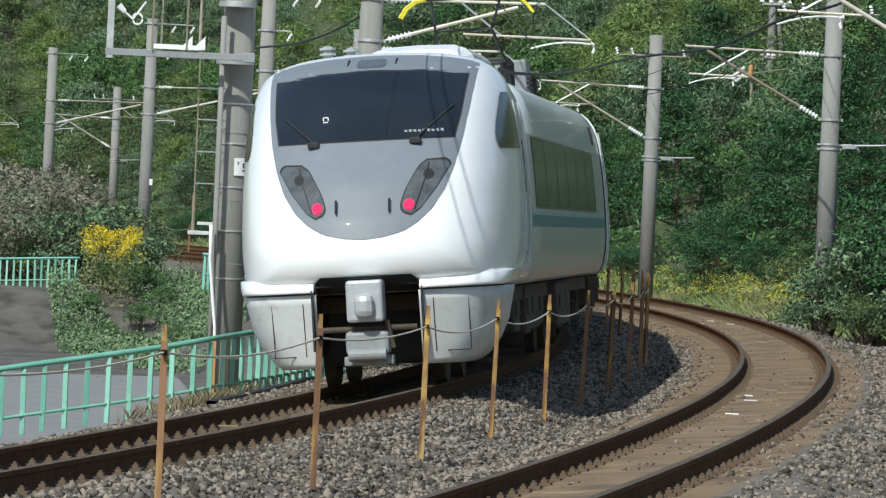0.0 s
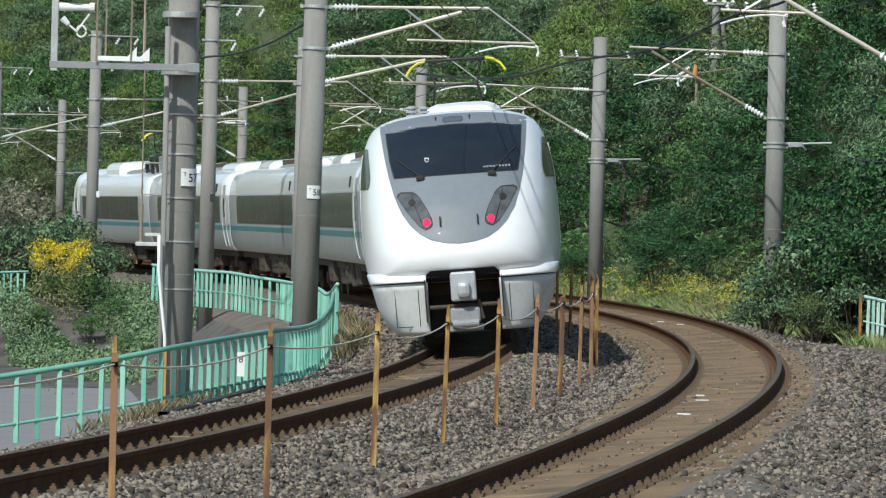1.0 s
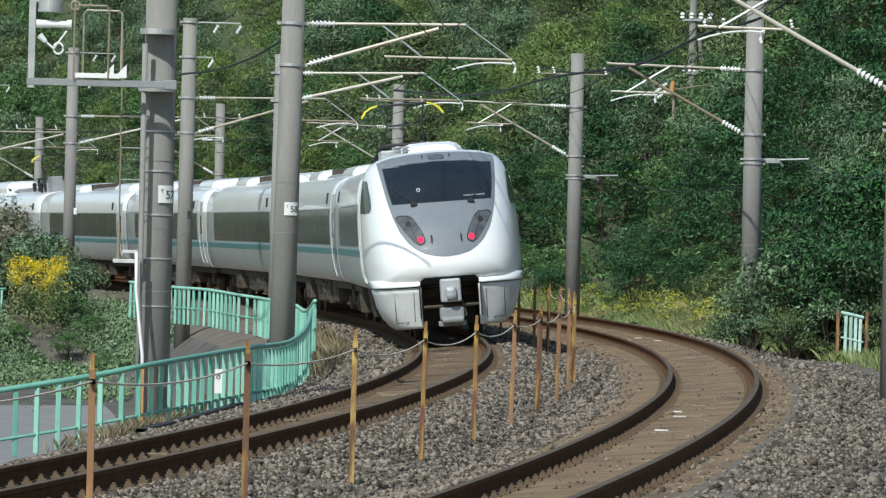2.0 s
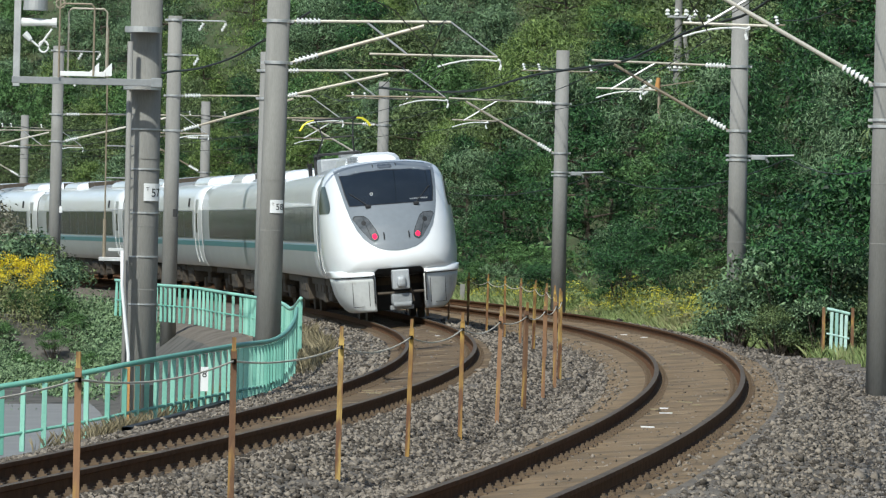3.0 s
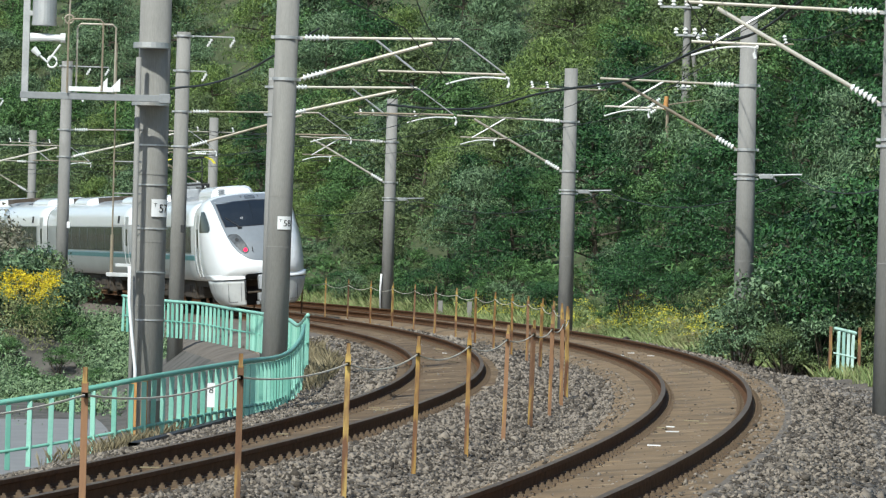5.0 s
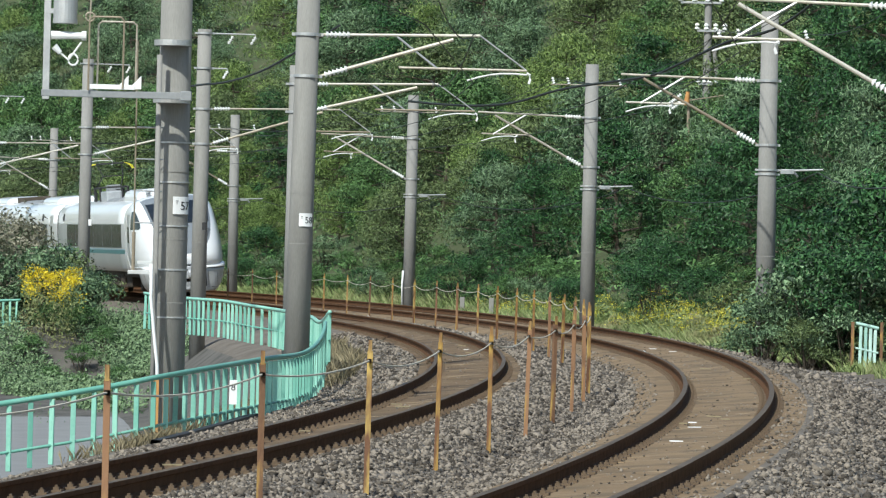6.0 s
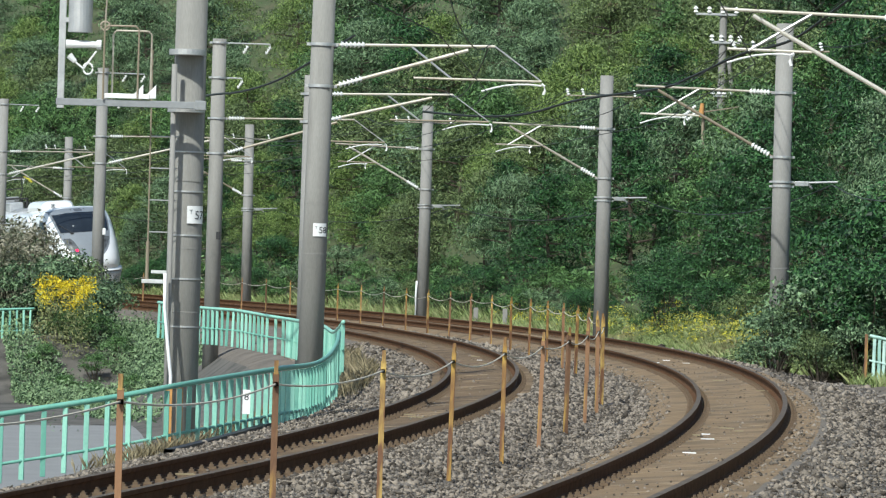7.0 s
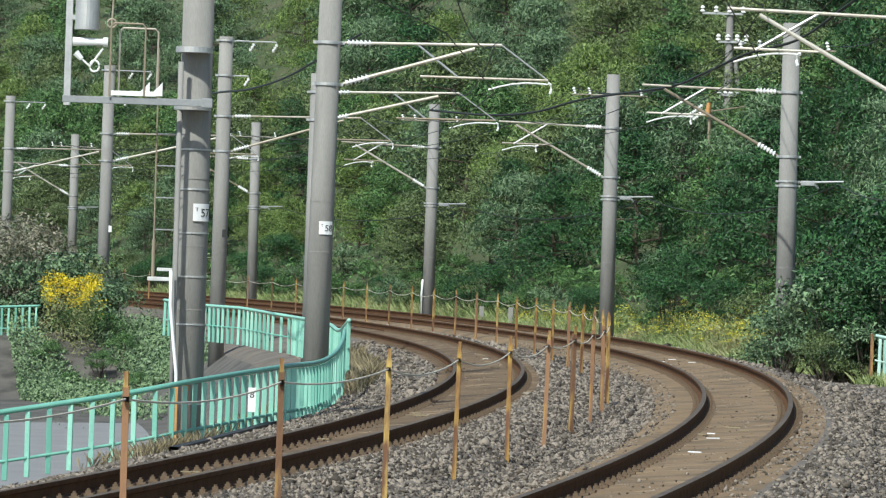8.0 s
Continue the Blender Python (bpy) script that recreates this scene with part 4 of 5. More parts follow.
        rod(b, (x, nose_y(x, 1.90), 1.905), (x, nose_y(x, 1.90) - 0.05, 1.905), 0.012, sides=6)
        part("hand_grip", b, M_BLACK, car, "small dark handle")
        # wiper
        b = bmesh.new()
        x0 = side * 0.52
        box(b, (0.12, 0.07, 0.07), (x0, nose_y(x0, 2.50) - 0.04, 2.50), bevel=0.015)
        x1, z1 = x0 + (0.36 if side > 0 else -0.34), 2.86 if side > 0 else 2.80
        rod(b, (x0, nose_y(x0, 2.52) - 0.05, 2.52), (x1, nose_y(x1, z1) - 0.045, z1), 0.013, sides=6)
        part("wiper", b, M_RUBBER, car, "black windscreen wiper")
        # cab side window and lower skirt
        V, F = [], []
        for z, front in ((2.40, 1.68), (2.46, 1.62), (2.56, 1.68), (2.70, 1.86), (2.84, 2.08), (2.95, 2.28), (3.0, 2.40)):
            for i in range(7):
                y = front + (2.70 - front) * i / 6
                V.append((side * (skin_x(y, z) + 0.010), y, z))
        for j in range(6):
            for i in range(6):
                F.append((j * 7 + i, j * 7 + i + 1, (j + 1) * 7 + i + 1, (j + 1) * 7 + i))
        mesh_object("cab_side_window", V, F, M_SIDE_GLASS, car, "dark wedge-shaped cab side window", smooth=True)
        V, F = [], []
        zs = (0.24, 0.30, 0.45, 0.65, 0.88, 0.985)
        wide = (0.98, 1.06, 1.18, 1.27, 1.32, 1.345)
        m = 14
        for z, w in zip(zs, wide):
            back = 0.16 + 0.22 * (0.985 - z)
            for i in range(m + 1):
                u = i / m
                if u < 0.72:
                    x = 0.52 + (w - 0.52) * (u / 0.72)
                    y = back + 0.62 * (x / 1.46) ** 2.2 + 0.55 * (1 - math.sqrt(max(0, 1 - (x / w) ** 8)))
                else:
                    x = w + 0.02 * (u - 0.72)
                    y = back + 0.62 * (w / 1.46) ** 2.2 + 0.55 + (u - 0.72) / 0.28 * 0.9
                V.append((side * x, y, z))
        for j in range(len(zs) - 1):
            for i in range(m):
                F.append((j * (m + 1) + i, j * (m + 1) + i + 1, (j + 1) * (m + 1) + i + 1, (j + 1) * (m + 1) + i))
        skirt = mesh_object("front_skirt", V, F, M_SKIRT, car, "pale grey rounded front skirt", smooth=True)
        thick = skirt.modifiers.new("thickness", "SOLIDIFY")
        thick.thickness, thick.offset = 0.03, 0.0
        b = bmesh.new()
        for x, z0, z1 in ((0.66, 0.36, 0.90), (1.0, 0.36, 0.90)):
            yy = lambda z: 0.16 + 0.22 * (0.985 - z) + 0.62 * (x / 1.46) ** 2.2 + 0.55 * (1 - math.sqrt(max(0, 1 - (x / 1.3) ** 8))) - 0.018
            rod(b, (side * x, yy(z0), z0), (side * x, yy(z1), z1), 0.006, sides=5)
        yy = 0.16 + 0.22 * (0.955 - 0.36) + 0.62 * (0.83 / 1.46) ** 2.2 - 0.018
        box(b, (0.34, 0.01, 0.012), (side * 0.83, yy, 0.36))
        part("hatch_seam", b, M_BLACK, skirt)
        # solid black strip painted in for the shaded gap below the nose
        apron("sill_gap", [(0.965, 1.325, 0.165), (1.02, 1.335, 0.165)], M_BLACK, car, side)
        apron("bumper_strip", [(1.003, 1.36, 0.105), (1.03, 1.372, 0.105), (1.08, 1.386, 0.15), (1.125, 1.40, 0.235), (1.15, 1.405, 0.30)], M_TRAIN_WHITE, car, side, "white ledge below the nose", 1.2)
    # black lining puts the recess's deep shade into the colour
    b = bmesh.new()
    box(b, (1.08, 1.0, 0.86), (0.0, 1.7, 0.66), bevel=0.05)
    for x in (-0.555, 0.555):
        box(b, (0.02, 1.1, 0.62), (x, 0.72, 0.72))
    box(b, (1.08, 1.0, 0.02), (0, 0.75, 1.06))
    part("coupler_recess", b, M_RUBBER, car, "coupler recess lined black for its deep shade")
    # flat black patch on the nose skin, standing in for the shaded opening
    patch("recess_top", outline_rows([(-0.53, 0.98), (0.53, 0.98), (0.53, 1.09), (0.46, 1.15), (-0.46, 1.15), (-0.53, 1.09)], 6), M_RUBBER, car, 0.008, 10)
    b = bmesh.new()
    box(b, (0.37, 0.34, 0.42), (0, 0.06, 0.90), bevel=0.03)
    box(b, (0.20, 0.20, 0.24), (0.0, -0.12, 0.85), bevel=0.07)
    coupler = part("coupler", b, M_COUPLER, car, "blue-grey automatic coupler head")
    b = bmesh.new()
    box(b, (0.44, 0.30, 0.24), (0, 0.14, 0.48), bevel=0.04)
    rod(b, (-0.19, -0.03, 0.36), (0.19, -0.03, 0.36), 0.06, sides=14)
    box(b, (0.5, 0.2, 0.10), (0, 0.18, 0.30), bevel=0.02)
    part("electric_coupler", b, M_ROOF, coupler, "grey coupler box below")
    b = bmesh.new()
    rod(b, (-0.5, 0.12, 0.62), (0.5, 0.12, 0.62), 0.03)
    rod(b, (0.2, 0.05, 0.7), (0.26, 0.08, 0.42), 0.025)
    part("coupler_bar", b, M_UNDER, coupler)
    # a small square sign and pale bars on the glass
    b = bmesh.new()
    x, z, w = -0.41, 2.76, 0.05
    for dx, dz, sx, sz in ((0, w / 2, w, 0.012), (0, -w / 2, w, 0.012), (-w / 2, 0, 0.012, w), (w / 2, 0, 0.012, w)):
        box(b, (sx, 0.006, sz), (x + dx, nose_y(x + dx, z + dz) - 0.024, z + dz))
    part("square_mark", b, M_WHITE, screen, "small white square outline")
    for k in range(9):
        x = 0.42 + k * 0.045
        b = bmesh.new()
        box(b, (0.03, 0.006, 0.032 if k % 3 else 0.024), (x, nose_y(x, 2.60) - 0.022, 2.60))
        part("lettering_bar", b, M_COUPLER, screen)
    for side in (-1, 1):
        door_lines(car, 3.2, side)
        side_windows(car, 4.7, 17.0, 6, side)
        b = bmesh.new()
        for d in (0, 0.16):
            z = 2.82
            box(b, (0.02, 0.09, 0.24), (side * (half_width(z) + 0.008), 17.7 + d, z), Matrix.Rotation(-side * 0.2, 4, "Y"))
        part("side_indicator", b, M_BLACK, car, "pair of small black side slots")
    stripes(car, 4.05, CAR - 0.06)
    roof_unit(car, 6.2, 3.3, 1.35, 0.40, M_TRAIN_WHITE, across=0.12)
    roof_unit(car, 10.1, 2.2, 1.5, 0.12, M_ROOF)
    b = bmesh.new()
    box(b, (0.42, 0.8, 0.66), (0.42, 17.4, 3.54), bevel=0.03)
    part("roof_box", b, M_ROOF, car, "grey equipment box on the roof")
    b = bmesh.new()
    box(b, (0.55, 1.3, 0.42), (-0.35, 13.1, 3.46), bevel=0.04)
    part("roof_box", b, M_COUPLER, car, "pale grey equipment box on the roof")
    for x, y in ((-0.62, 3.6), (-0.45, 4.4), (0.3, 12.7), (0.5, 13.6), (-0.55, 17.2), (-0.2, 17.6), (0.75, 16.4)):
        b = bmesh.new()
        rod(b, (x, y, 3.2), (x, y, 3.62), 0.05, sides=8)
        for z in (3.46, 3.52, 3.58):
            rod(b, (x, y, z), (x, y, z + 0.025), 0.09, sides=10)
        part("roof_insulator", b, M_COUPLER if y < 5 else M_BLACK, car)
    b = bmesh.new()
    polyrod(b, [(0.5, 13.6, 3.64), (0.66, 14.6, 3.60), (0.75, 16.4, 3.64), (0.45, 17.0, 3.70)], 0.02)
    part("roof_cable", b, M_BLACK, car, "black roof cable")
    pantograph(car, 15.2)
    underframe(car, 5.2, 14.4, 4)
    bogie(car, 3.1)
    bogie(car, 17.1)
    return car


def build_mid_car(label):
    car = thing("train_car", Matrix(), label, "train car", "cars of the train")
    car_shell(car, 0.25, CAR)
    for side in (-1, 1):
        door_lines(car, 1.3, side)
        side_windows(car, 2.2, CAR - 2.1, 8, side)
        b = bmesh.new()
        for d in (0, 0.16):
            box(b, (0.02, 0.09, 0.24), (side * (half_width(2.82) + 0.008), 2.9 + d, 2.82), Matrix.Rotation(-side * 0.2, 4, "Y"))
        part("side_indicator", b, M_BLACK, car, "pair of small black side slots")
    stripes(car, 0.3, CAR - 0.06)
    roof_unit(car, 3.0, 3.4, 1.6, 0.22, M_TRAIN_WHITE)
    roof_unit(car, 13.6, 3.4, 1.6, 0.22, M_TRAIN_WHITE)
    roof_unit(car, 8.0, 3.6, 1.6, 0.08, M_ROOF)
    for y, length in ((6.9, 0.8), (12.0, 1.2), (17.6, 1.4)):
        b = bmesh.new()
        box(b, (1.1, length, 0.26), (0.1, y + length / 2, 3.38), bevel=0.03)
        part("roof_box", b, M_UNDER, car, "dark equipment box on the roof")
    b = bmesh.new()
    box(b, (2.2, 0.5, 2.3), (0, 0.05, 2.1), bevel=0.08)
    part("gangway", b, M_RUBBER, car, "black gangway bellows between cars")
    underframe(car, 4.8, 15.0, 9)
    bogie(car, 2.9)
    bogie(car, 17.4)
    return car


LAST_CAR = build_cab_car("white rounded end car with grey face and red tail lamps")
MID = build_mid_car("white and silver middle car with dark window band")
MID_CARS = [MID] + [copy_thing(MID, Matrix()) for _ in range(3)]
LEAD_CAR = build_cab_car("white and silver leading car of the train")
# ---- small trackside things ----
def plate(name, at, size, lines, label, category, pole_turn=0.0, curve=0.0):
    """A small white sign with dark figures; curve: radius of the pole that it is bent round."""
    sign = thing(name, Matrix.LocRotScale(at, Euler((0, 0, pole_turn)), None), label, category, "number plates")

    def bend(me):
        if curve:
            for v in me.vertices:
                a, r = v.co.x / curve, curve - v.co.y
                v.co.x, v.co.y = r * math.sin(a), curve - r * math.cos(a)

    bm = bmesh.new()
    for k in range(10):
        w = size[0] / 10
        box(bm, (w, 0.006, size[1]), (-size[0] / 2 + w * (k + 0.5), 0, 0))
    bmesh.ops.remove_doubles(bm, verts=bm.verts, dist=0.0005)
    bend(part("panel", bm, M_WHITE, sign).data)
    for text, height, x, z in lines:
        ob = text_part("figure", text, height, M_BLACK, sign, Matrix())
        ob.data.transform(Matrix.LocRotScale((x, -0.006, z), Euler((math.pi / 2, 0, 0)), None))
        bend(ob.data)
    return sign


def pole_plate(pole, turn, z, radius, text, label):
    """A number plate bent round a pole, facing turn radians to the right of the road."""
    c = pole.matrix_basis @ Vector((0, 0, z - pole.matrix_basis.translation.z))
    out = Vector((math.sin(turn), -math.cos(turn), 0)) * radius
    plate("pole_plate", (c.x + out.x, c.y + out.y, z), (0.25, 0.22), ((text, 0.15, 0.045, -0.01), ("T", 0.065, -0.075, 0.035)), label, "sign", turn, radius)


pole_plate(POLE_57, 0.66, 2.32, 0.226, "57", "white pole plate with dark figures on the thick pole")
pole_plate(POLE_58, 0.42, 2.29, 0.222, "58", "white pole plate with dark figures on a concrete pole")
plate("marker_plate", (-2.30, 64.05, 0.02), (0.095, 0.30), (("8", 0.12, 0, 0.06),), "narrow white marker plate hung on the green fence", "sign")
for x, y, z in ((-10.41, 161.75, 2.42), (-5.62, 132.75, 2.3)):
    bm = bmesh.new()
    box(bm, (0.10, 0.05, 0.20), (0, 0, 0), bevel=0.01)
    tag = thing("pole_tag", Matrix.Translation((x, y, z)), "small plain tag strapped to a concrete pole", "sign")
    part("panel", bm, M_WHITE if x < -9 else M_BLACK, tag)


def conduit():
    pipe = thing("conduit", Matrix.Translation((-3.39, 64.74, 0)), "thin white cable conduit running down the thick pole", "pipe")
    bm = bmesh.new()
    polyrod(bm, [(0, 0, 1.58), (0.01, 0, 1.15), (0.06, -0.03, 0.7), (0.11, -0.05, 0.3), (0.13, -0.06, -0.62)], 0.022, 8)
    part("pipe", bm, M_WHITE, pipe, smooth=True)
    pipe = thing("conduit", Matrix.Translation((-3.345, 64.9, 0)), "grey steel pipe strapped along the thick pole", "pipe")
    bm = bmesh.new()
    polyrod(bm, [(0, 0, -1.2), (0, 0, 1.2), (-0.01, 0, 4.2)], 0.035, 8)
    part("pipe", bm, M_POLE, pipe, smooth=True)
    for z in (-0.1, 0.9, 1.5, 2.05, 2.6, 3.1):
        bm = bmesh.new()
        c = POLE_57.matrix_basis.translation
        rod(bm, (c.x + 3.345, c.y - 64.9, z), (c.x + 3.345, c.y - 64.9, z + 0.02), 0.224, sides=24)
        part("strap", bm, M_ZINC, pipe, "thin bright steel strap")
    for x in (-3.20, -3.07):
        guard = thing("cable_guard", Matrix.Translation((x, 62.9, -0.2)), "rusty orange channel guard at the pole foot", "cable guard", "cable guards")
        bm = bmesh.new()
        box(bm, (0.075, 0.012, 1.0), (0, 0, -0.1))
        box(bm, (0.012, 0.06, 1.0), (-0.032, 0.03, -0.1))
        box(bm, (0.012, 0.06, 1.0), (0.032, 0.03, -0.1))
        part("channel", bm, M_ORANGE, guard)


def switch_frame():
    """Bracket on the thick pole with its drum, insulators and wire cage."""
    unit = thing("line_switch", Matrix.Translation((-3.2, 64.6, 3.7)), "grey steel line switch on a bracket with white insulators", "line switch")
    bm = bmesh.new()
    box(bm, (1.85, 0.06, 0.085), (-0.68, 0, -0.02), bevel=0.006)
    box(bm, (0.14, 0.12, 0.12), (0.20, 0, -0.02), bevel=0.01)
    part("beam", bm, M_ROOF, unit)
    for z in (-0.10, 0.62):
        bm = bmesh.new()
        rod(bm, (0.0, 0.42, z), (0.0, 0.42, z + 0.07), 0.235, sides=24)
        part("clamp", bm, M_ZINC, unit, "bright pole clamp")
    bm = bmesh.new()
    box(bm, (0.085, 0.05, 1.9), (-1.55, 0, 0.85), bevel=0.005)
    part("upright", bm, M_ZINC, unit, "pale galvanised upright")
    bm = bmesh.new()
    rod(bm, (-1.33, 0, 0.87), (-1.33, 0, 1.5), 0.15, sides=24)
    rod(bm, (-1.33, 0, 0.85), (-1.33, 0, 0.90), 0.155, sides=24)
    box(bm, (0.10, 0.06, 0.06), (-1.48, 0, 1.0))
    part("drum", bm, M_ZINC, unit, "pale grey metal drum")
    bm = bmesh.new()
    rod(bm, (-1.50, 0, 0.70), (-1.12, 0, 0.70), 0.055, 0.04, sides=14)
    rod(bm, (-1.12, 0, 0.70), (-1.06, 0, 0.70), 0.06, sides=12)
    part("bushing", bm, M_INSULATOR, unit, "white porcelain bushing")
    bm = bmesh.new()
    rod(bm, (-1.46, 0, 0.56), (-1.38, 0, 0.48), 0.045, 0.03, sides=10)
    polyrod(bm, [(-1.38, 0, 0.48)] + [(-1.22 + 0.06 * math.cos(a) * -1, 0.0, 0.40 + 0.07 * math.sin(a)) for a in np.linspace(0, 6.2, 14)] + [(-1.12, 0, 0.62)], 0.014)
    part("jumper", bm, M_INSULATOR, unit, "white curled jumper wire")
    for y, x0, x1, top in ((-0.06, -1.02, -0.59, 0.94), (0.12, -0.92, -0.44, 0.89)):
        bm = bmesh.new()
        polyrod(bm, [(x0, y, 0.02), (x0, y, top - 0.04), (x0 + 0.04, y, top), (x1 - 0.04, y, top), (x1, y, top - 0.04), (x1, y, 0.05)], 0.013)
        part("cage_rod", bm, M_TUBE, unit)
    bm = bmesh.new()
    polyrod(bm, [(-1.02, 0, 0.9), (-1.0, 0, 1.5)], 0.012)
    polyrod(bm, [(-1.02 + 0.055 * math.cos(a), 0, 0.94 + 0.055 * math.sin(a)) for a in np.linspace(0, 6.28, 14)], 0.012)
    part("eye_rod", bm, M_TUBE, unit)
    bm = bmesh.new()
    box(bm, (0.56, 0.05, 0.06), (-0.72, -0.03, 0.07), bevel=0.004)
    for x in (-0.52, -0.36):
        v = [bm.verts.new((x + dx, dy, dz)) for dy in (-0.045, -0.035) for dx, dz in ((-0.16, 0.05), (0.0, 0.05), (0.0, 0.22))]
        bm.faces.new(v[:3]), bm.faces.new(v[3:][::-1])
        for k in range(3):
            bm.faces.new((v[k], v[3 + k], v[3 + (k + 1) % 3], v[(k + 1) % 3]))
    part("gusset", bm, M_WHITE, unit, "white gusset plates")


def step_rod():
    unit = thing("tension_rod", Matrix.Translation((-3.63, 65.0, 1.47)), "thin rusty rod with rungs and a pale platform", "ladder")
    bm = bmesh.new()
    polyrod(bm, [(0, 0, 0.05), (0, 0, 0.6), (-0.01, 0, 2.9)], 0.011)
    rod(bm, (0, 0, 0.0), (0, 0, 0.5), 0.022, sides=8)
    part("rod", bm, M_TUBE, unit)
    for z in (0.62, 1.02, 1.42, 1.82, 2.2):
        bm = bmesh.new()
        rod(bm, (0, 0, z), (0.34, 0.02, z), 0.008, sides=6)
        part("rung", bm, M_ZINC, unit)
    bm = bmesh.new()
    box(bm, (0.36, 0.2, 0.05), (0.12, 0, 0.0), bevel=0.006)
    box(bm, (0.26, 0.05, 0.04), (0.18, 0, 0.12), bevel=0.005)
    part("platform", bm, M_SKIRT, unit, "pale weathered platform")


def hill_pole():
    base = Vector((9.98, 185.0, 3.0))
    pole = thing("utility_pole", Matrix.Translation(base), "distant grey utility pole with crossarms among the trees", "utility pole")
    bm = bmesh.new()
    rod(bm, (0, 0, -1), (0, 0, 8.2), 0.17, 0.13, sides=16)
    part("shaft", bm, M_POLE, pole)
    bm = bmesh.new()
    rod(bm, (0.9, 0.1, 1.0), (0.25, 0, 6.2), 0.10, 0.08, sides=10)
    part("brace", bm, M_POLE, pole)
    for z, x0, x1 in ((7.9, -1.0, 0.45), (6.9, -0.4, 0.6), (5.0, -0.3, 0.3)):
        bm = bmesh.new()
        box(bm, (x1 - x0, 0.08, 0.08), ((x0 + x1) / 2, -0.15, z), bevel=0.01)
        part("crossarm", bm, M_ZINC, pole, "pale steel crossarm")
        for k in range(4):
            bm = bmesh.new()
            x = x0 + (x1 - x0) * k / 3
            insulator(bm, (x, -0.15, z + 0.04), (x, -0.15, z + 0.28), 0.10, 2)
            part("insulator", bm, M_INSULATOR, pole, "white porcelain insulator")
    unit = thing("line_fitting", Matrix.Translation((7.6, 160.0, 6.5)), "cluster of white insulators with an orange cover", "insulator cluster")
    for k, (x, z) in enumerate(((-0.15, 0.0), (0.0, 0.12), (0.12, 0.02), (-0.02, -0.12), (0.1, 0.22))):
        bm = bmesh.new()
        insulator(bm, (x, 0, z), (x + 0.16, 0, z + 0.12), 0.07, 3)
        part("insulator", bm, M_INSULATOR, unit)
    bm = bmesh.new()
    rod(bm, (0.42, 0, 0.0), (0.46, 0, 0.42), 0.09, 0.06, sides=12)
    part("cover", bm, M_ORANGE, unit, "faded orange cover")
    bm = bmesh.new()
    rod(bm, (-1.2, 0, -0.15), (1.6, 0, 0.35), 0.02, sides=6)
    rod(bm, (0.5, 0.1, -6.0), (0.5, 0.1, 0.3), 0.05, sides=8)
    part("support", bm, M_TUBE, unit)


def cable_line():
    ob = sweep("cable_duct", ((-0.05, 0.0), (0.05, 0.0), (0.05, 0.05), (-0.05, 0.05)), 42, 57, 1.0, -2.22, -0.365, [M_BLACK])
    tagged(ob, "black cable duct lying along the fence foot", "cable duct")
    # fallen pale sticks on the trackbed
    rng = random.Random(77)
    for k in range(26):
        s = rng.uniform(30, 100)
        o = rng.choice((0.0, SPACING)) + rng.uniform(-0.4, 0.45)
        p = place(s, o, float(ground_z(s, o)) + 0.03)
        bm = bmesh.new()
        a = rng.uniform(-0.5, 0.5)
        L = rng.uniform(0.08, 0.2)
        box(bm, (L, 0.03, 0.012), (0, 0, 0), Matrix.Rotation(a, 4, "Z"))
        me = bpy.data.meshes.new("chip")
        bm.to_mesh(me)
        bm.free()
        me.materials.append(M_STRAW if k % 3 else M_WHITE)
        ob = new("wood_chip", me)
        ob.location = p
        tagged(ob, "pale splinter of wood lying on the trackbed", "wood chip", "wood chips")


def stakes():
    """Two short concrete boundary stakes and a white pipe at the foot of a far pole."""
    for s, o, h in ((149.6, 7.75, 0.72), (145.0, 7.8, 0.75)):
        p = place(s, o, float(ground_z(s, o)))
        stake = thing("boundary_stake", Matrix.Translation(p), "short weathered concrete boundary stake in the weeds", "stake", "boundary stakes")
        bm = bmesh.new()
        box(bm, (0.15, 0.15, h + 0.2), (0, 0, h / 2 - 0.1), bevel=0.015)
        part("stake_body", bm, M_POLE_OLD, stake)
    pipe = thing("conduit", Matrix.Translation((-0.64, 167.1, -0.1)), "thin white cable pipe at the foot of a far pole", "pipe")
    bm = bmesh.new()
    polyrod(bm, [(0, 0, 0.0), (0.0, 0, 0.75), (0.02, 0, 1.25)], 0.035, 8)
    part("pipe", bm, M_WHITE, pipe, smooth=True)


stakes()
conduit()
switch_frame()
step_rod()
hill_pole()
cable_line()
# ---- plants ----
def leaf_quads(rng, centres, normals, size, bend=0.25, single=False, narrow=1.0, droop=0.0):
    """Pointed folded leaves, four corners each, lying roughly across the normals."""
    n = len(centres)
    t = rng.normal(size=(n, 3)) - np.array((0, 0, droop))
    t -= (t * normals).sum(1)[:, None] * normals
    t /= np.linalg.norm(t, axis=1)[:, None] + 1e-9
    b = np.cross(normals, t)
    s = size * rng.uniform(0.6, 1.4, n)[:, None]
    w = s * rng.uniform(0.35, 0.6, n)[:, None] * narrow
    up = normals * s * bend
    if single:
        V = np.stack([centres - t * s + b * w, centres - t * s - b * w, centres + t * s], 1)
        return V.reshape(-1, 3), np.arange(n * 3).reshape(n, 3)
    V = np.stack([centres - t * s, centres + b * w - up * 0.5, centres + t * s, centres - b * w - up * 0.5], 1)
    F = np.arange(n * 4).reshape(n, 4)
    F = np.concatenate([F[:, [0, 1, 2]], F[:, [0, 2, 3]]])
    return V.reshape(-1, 3), F


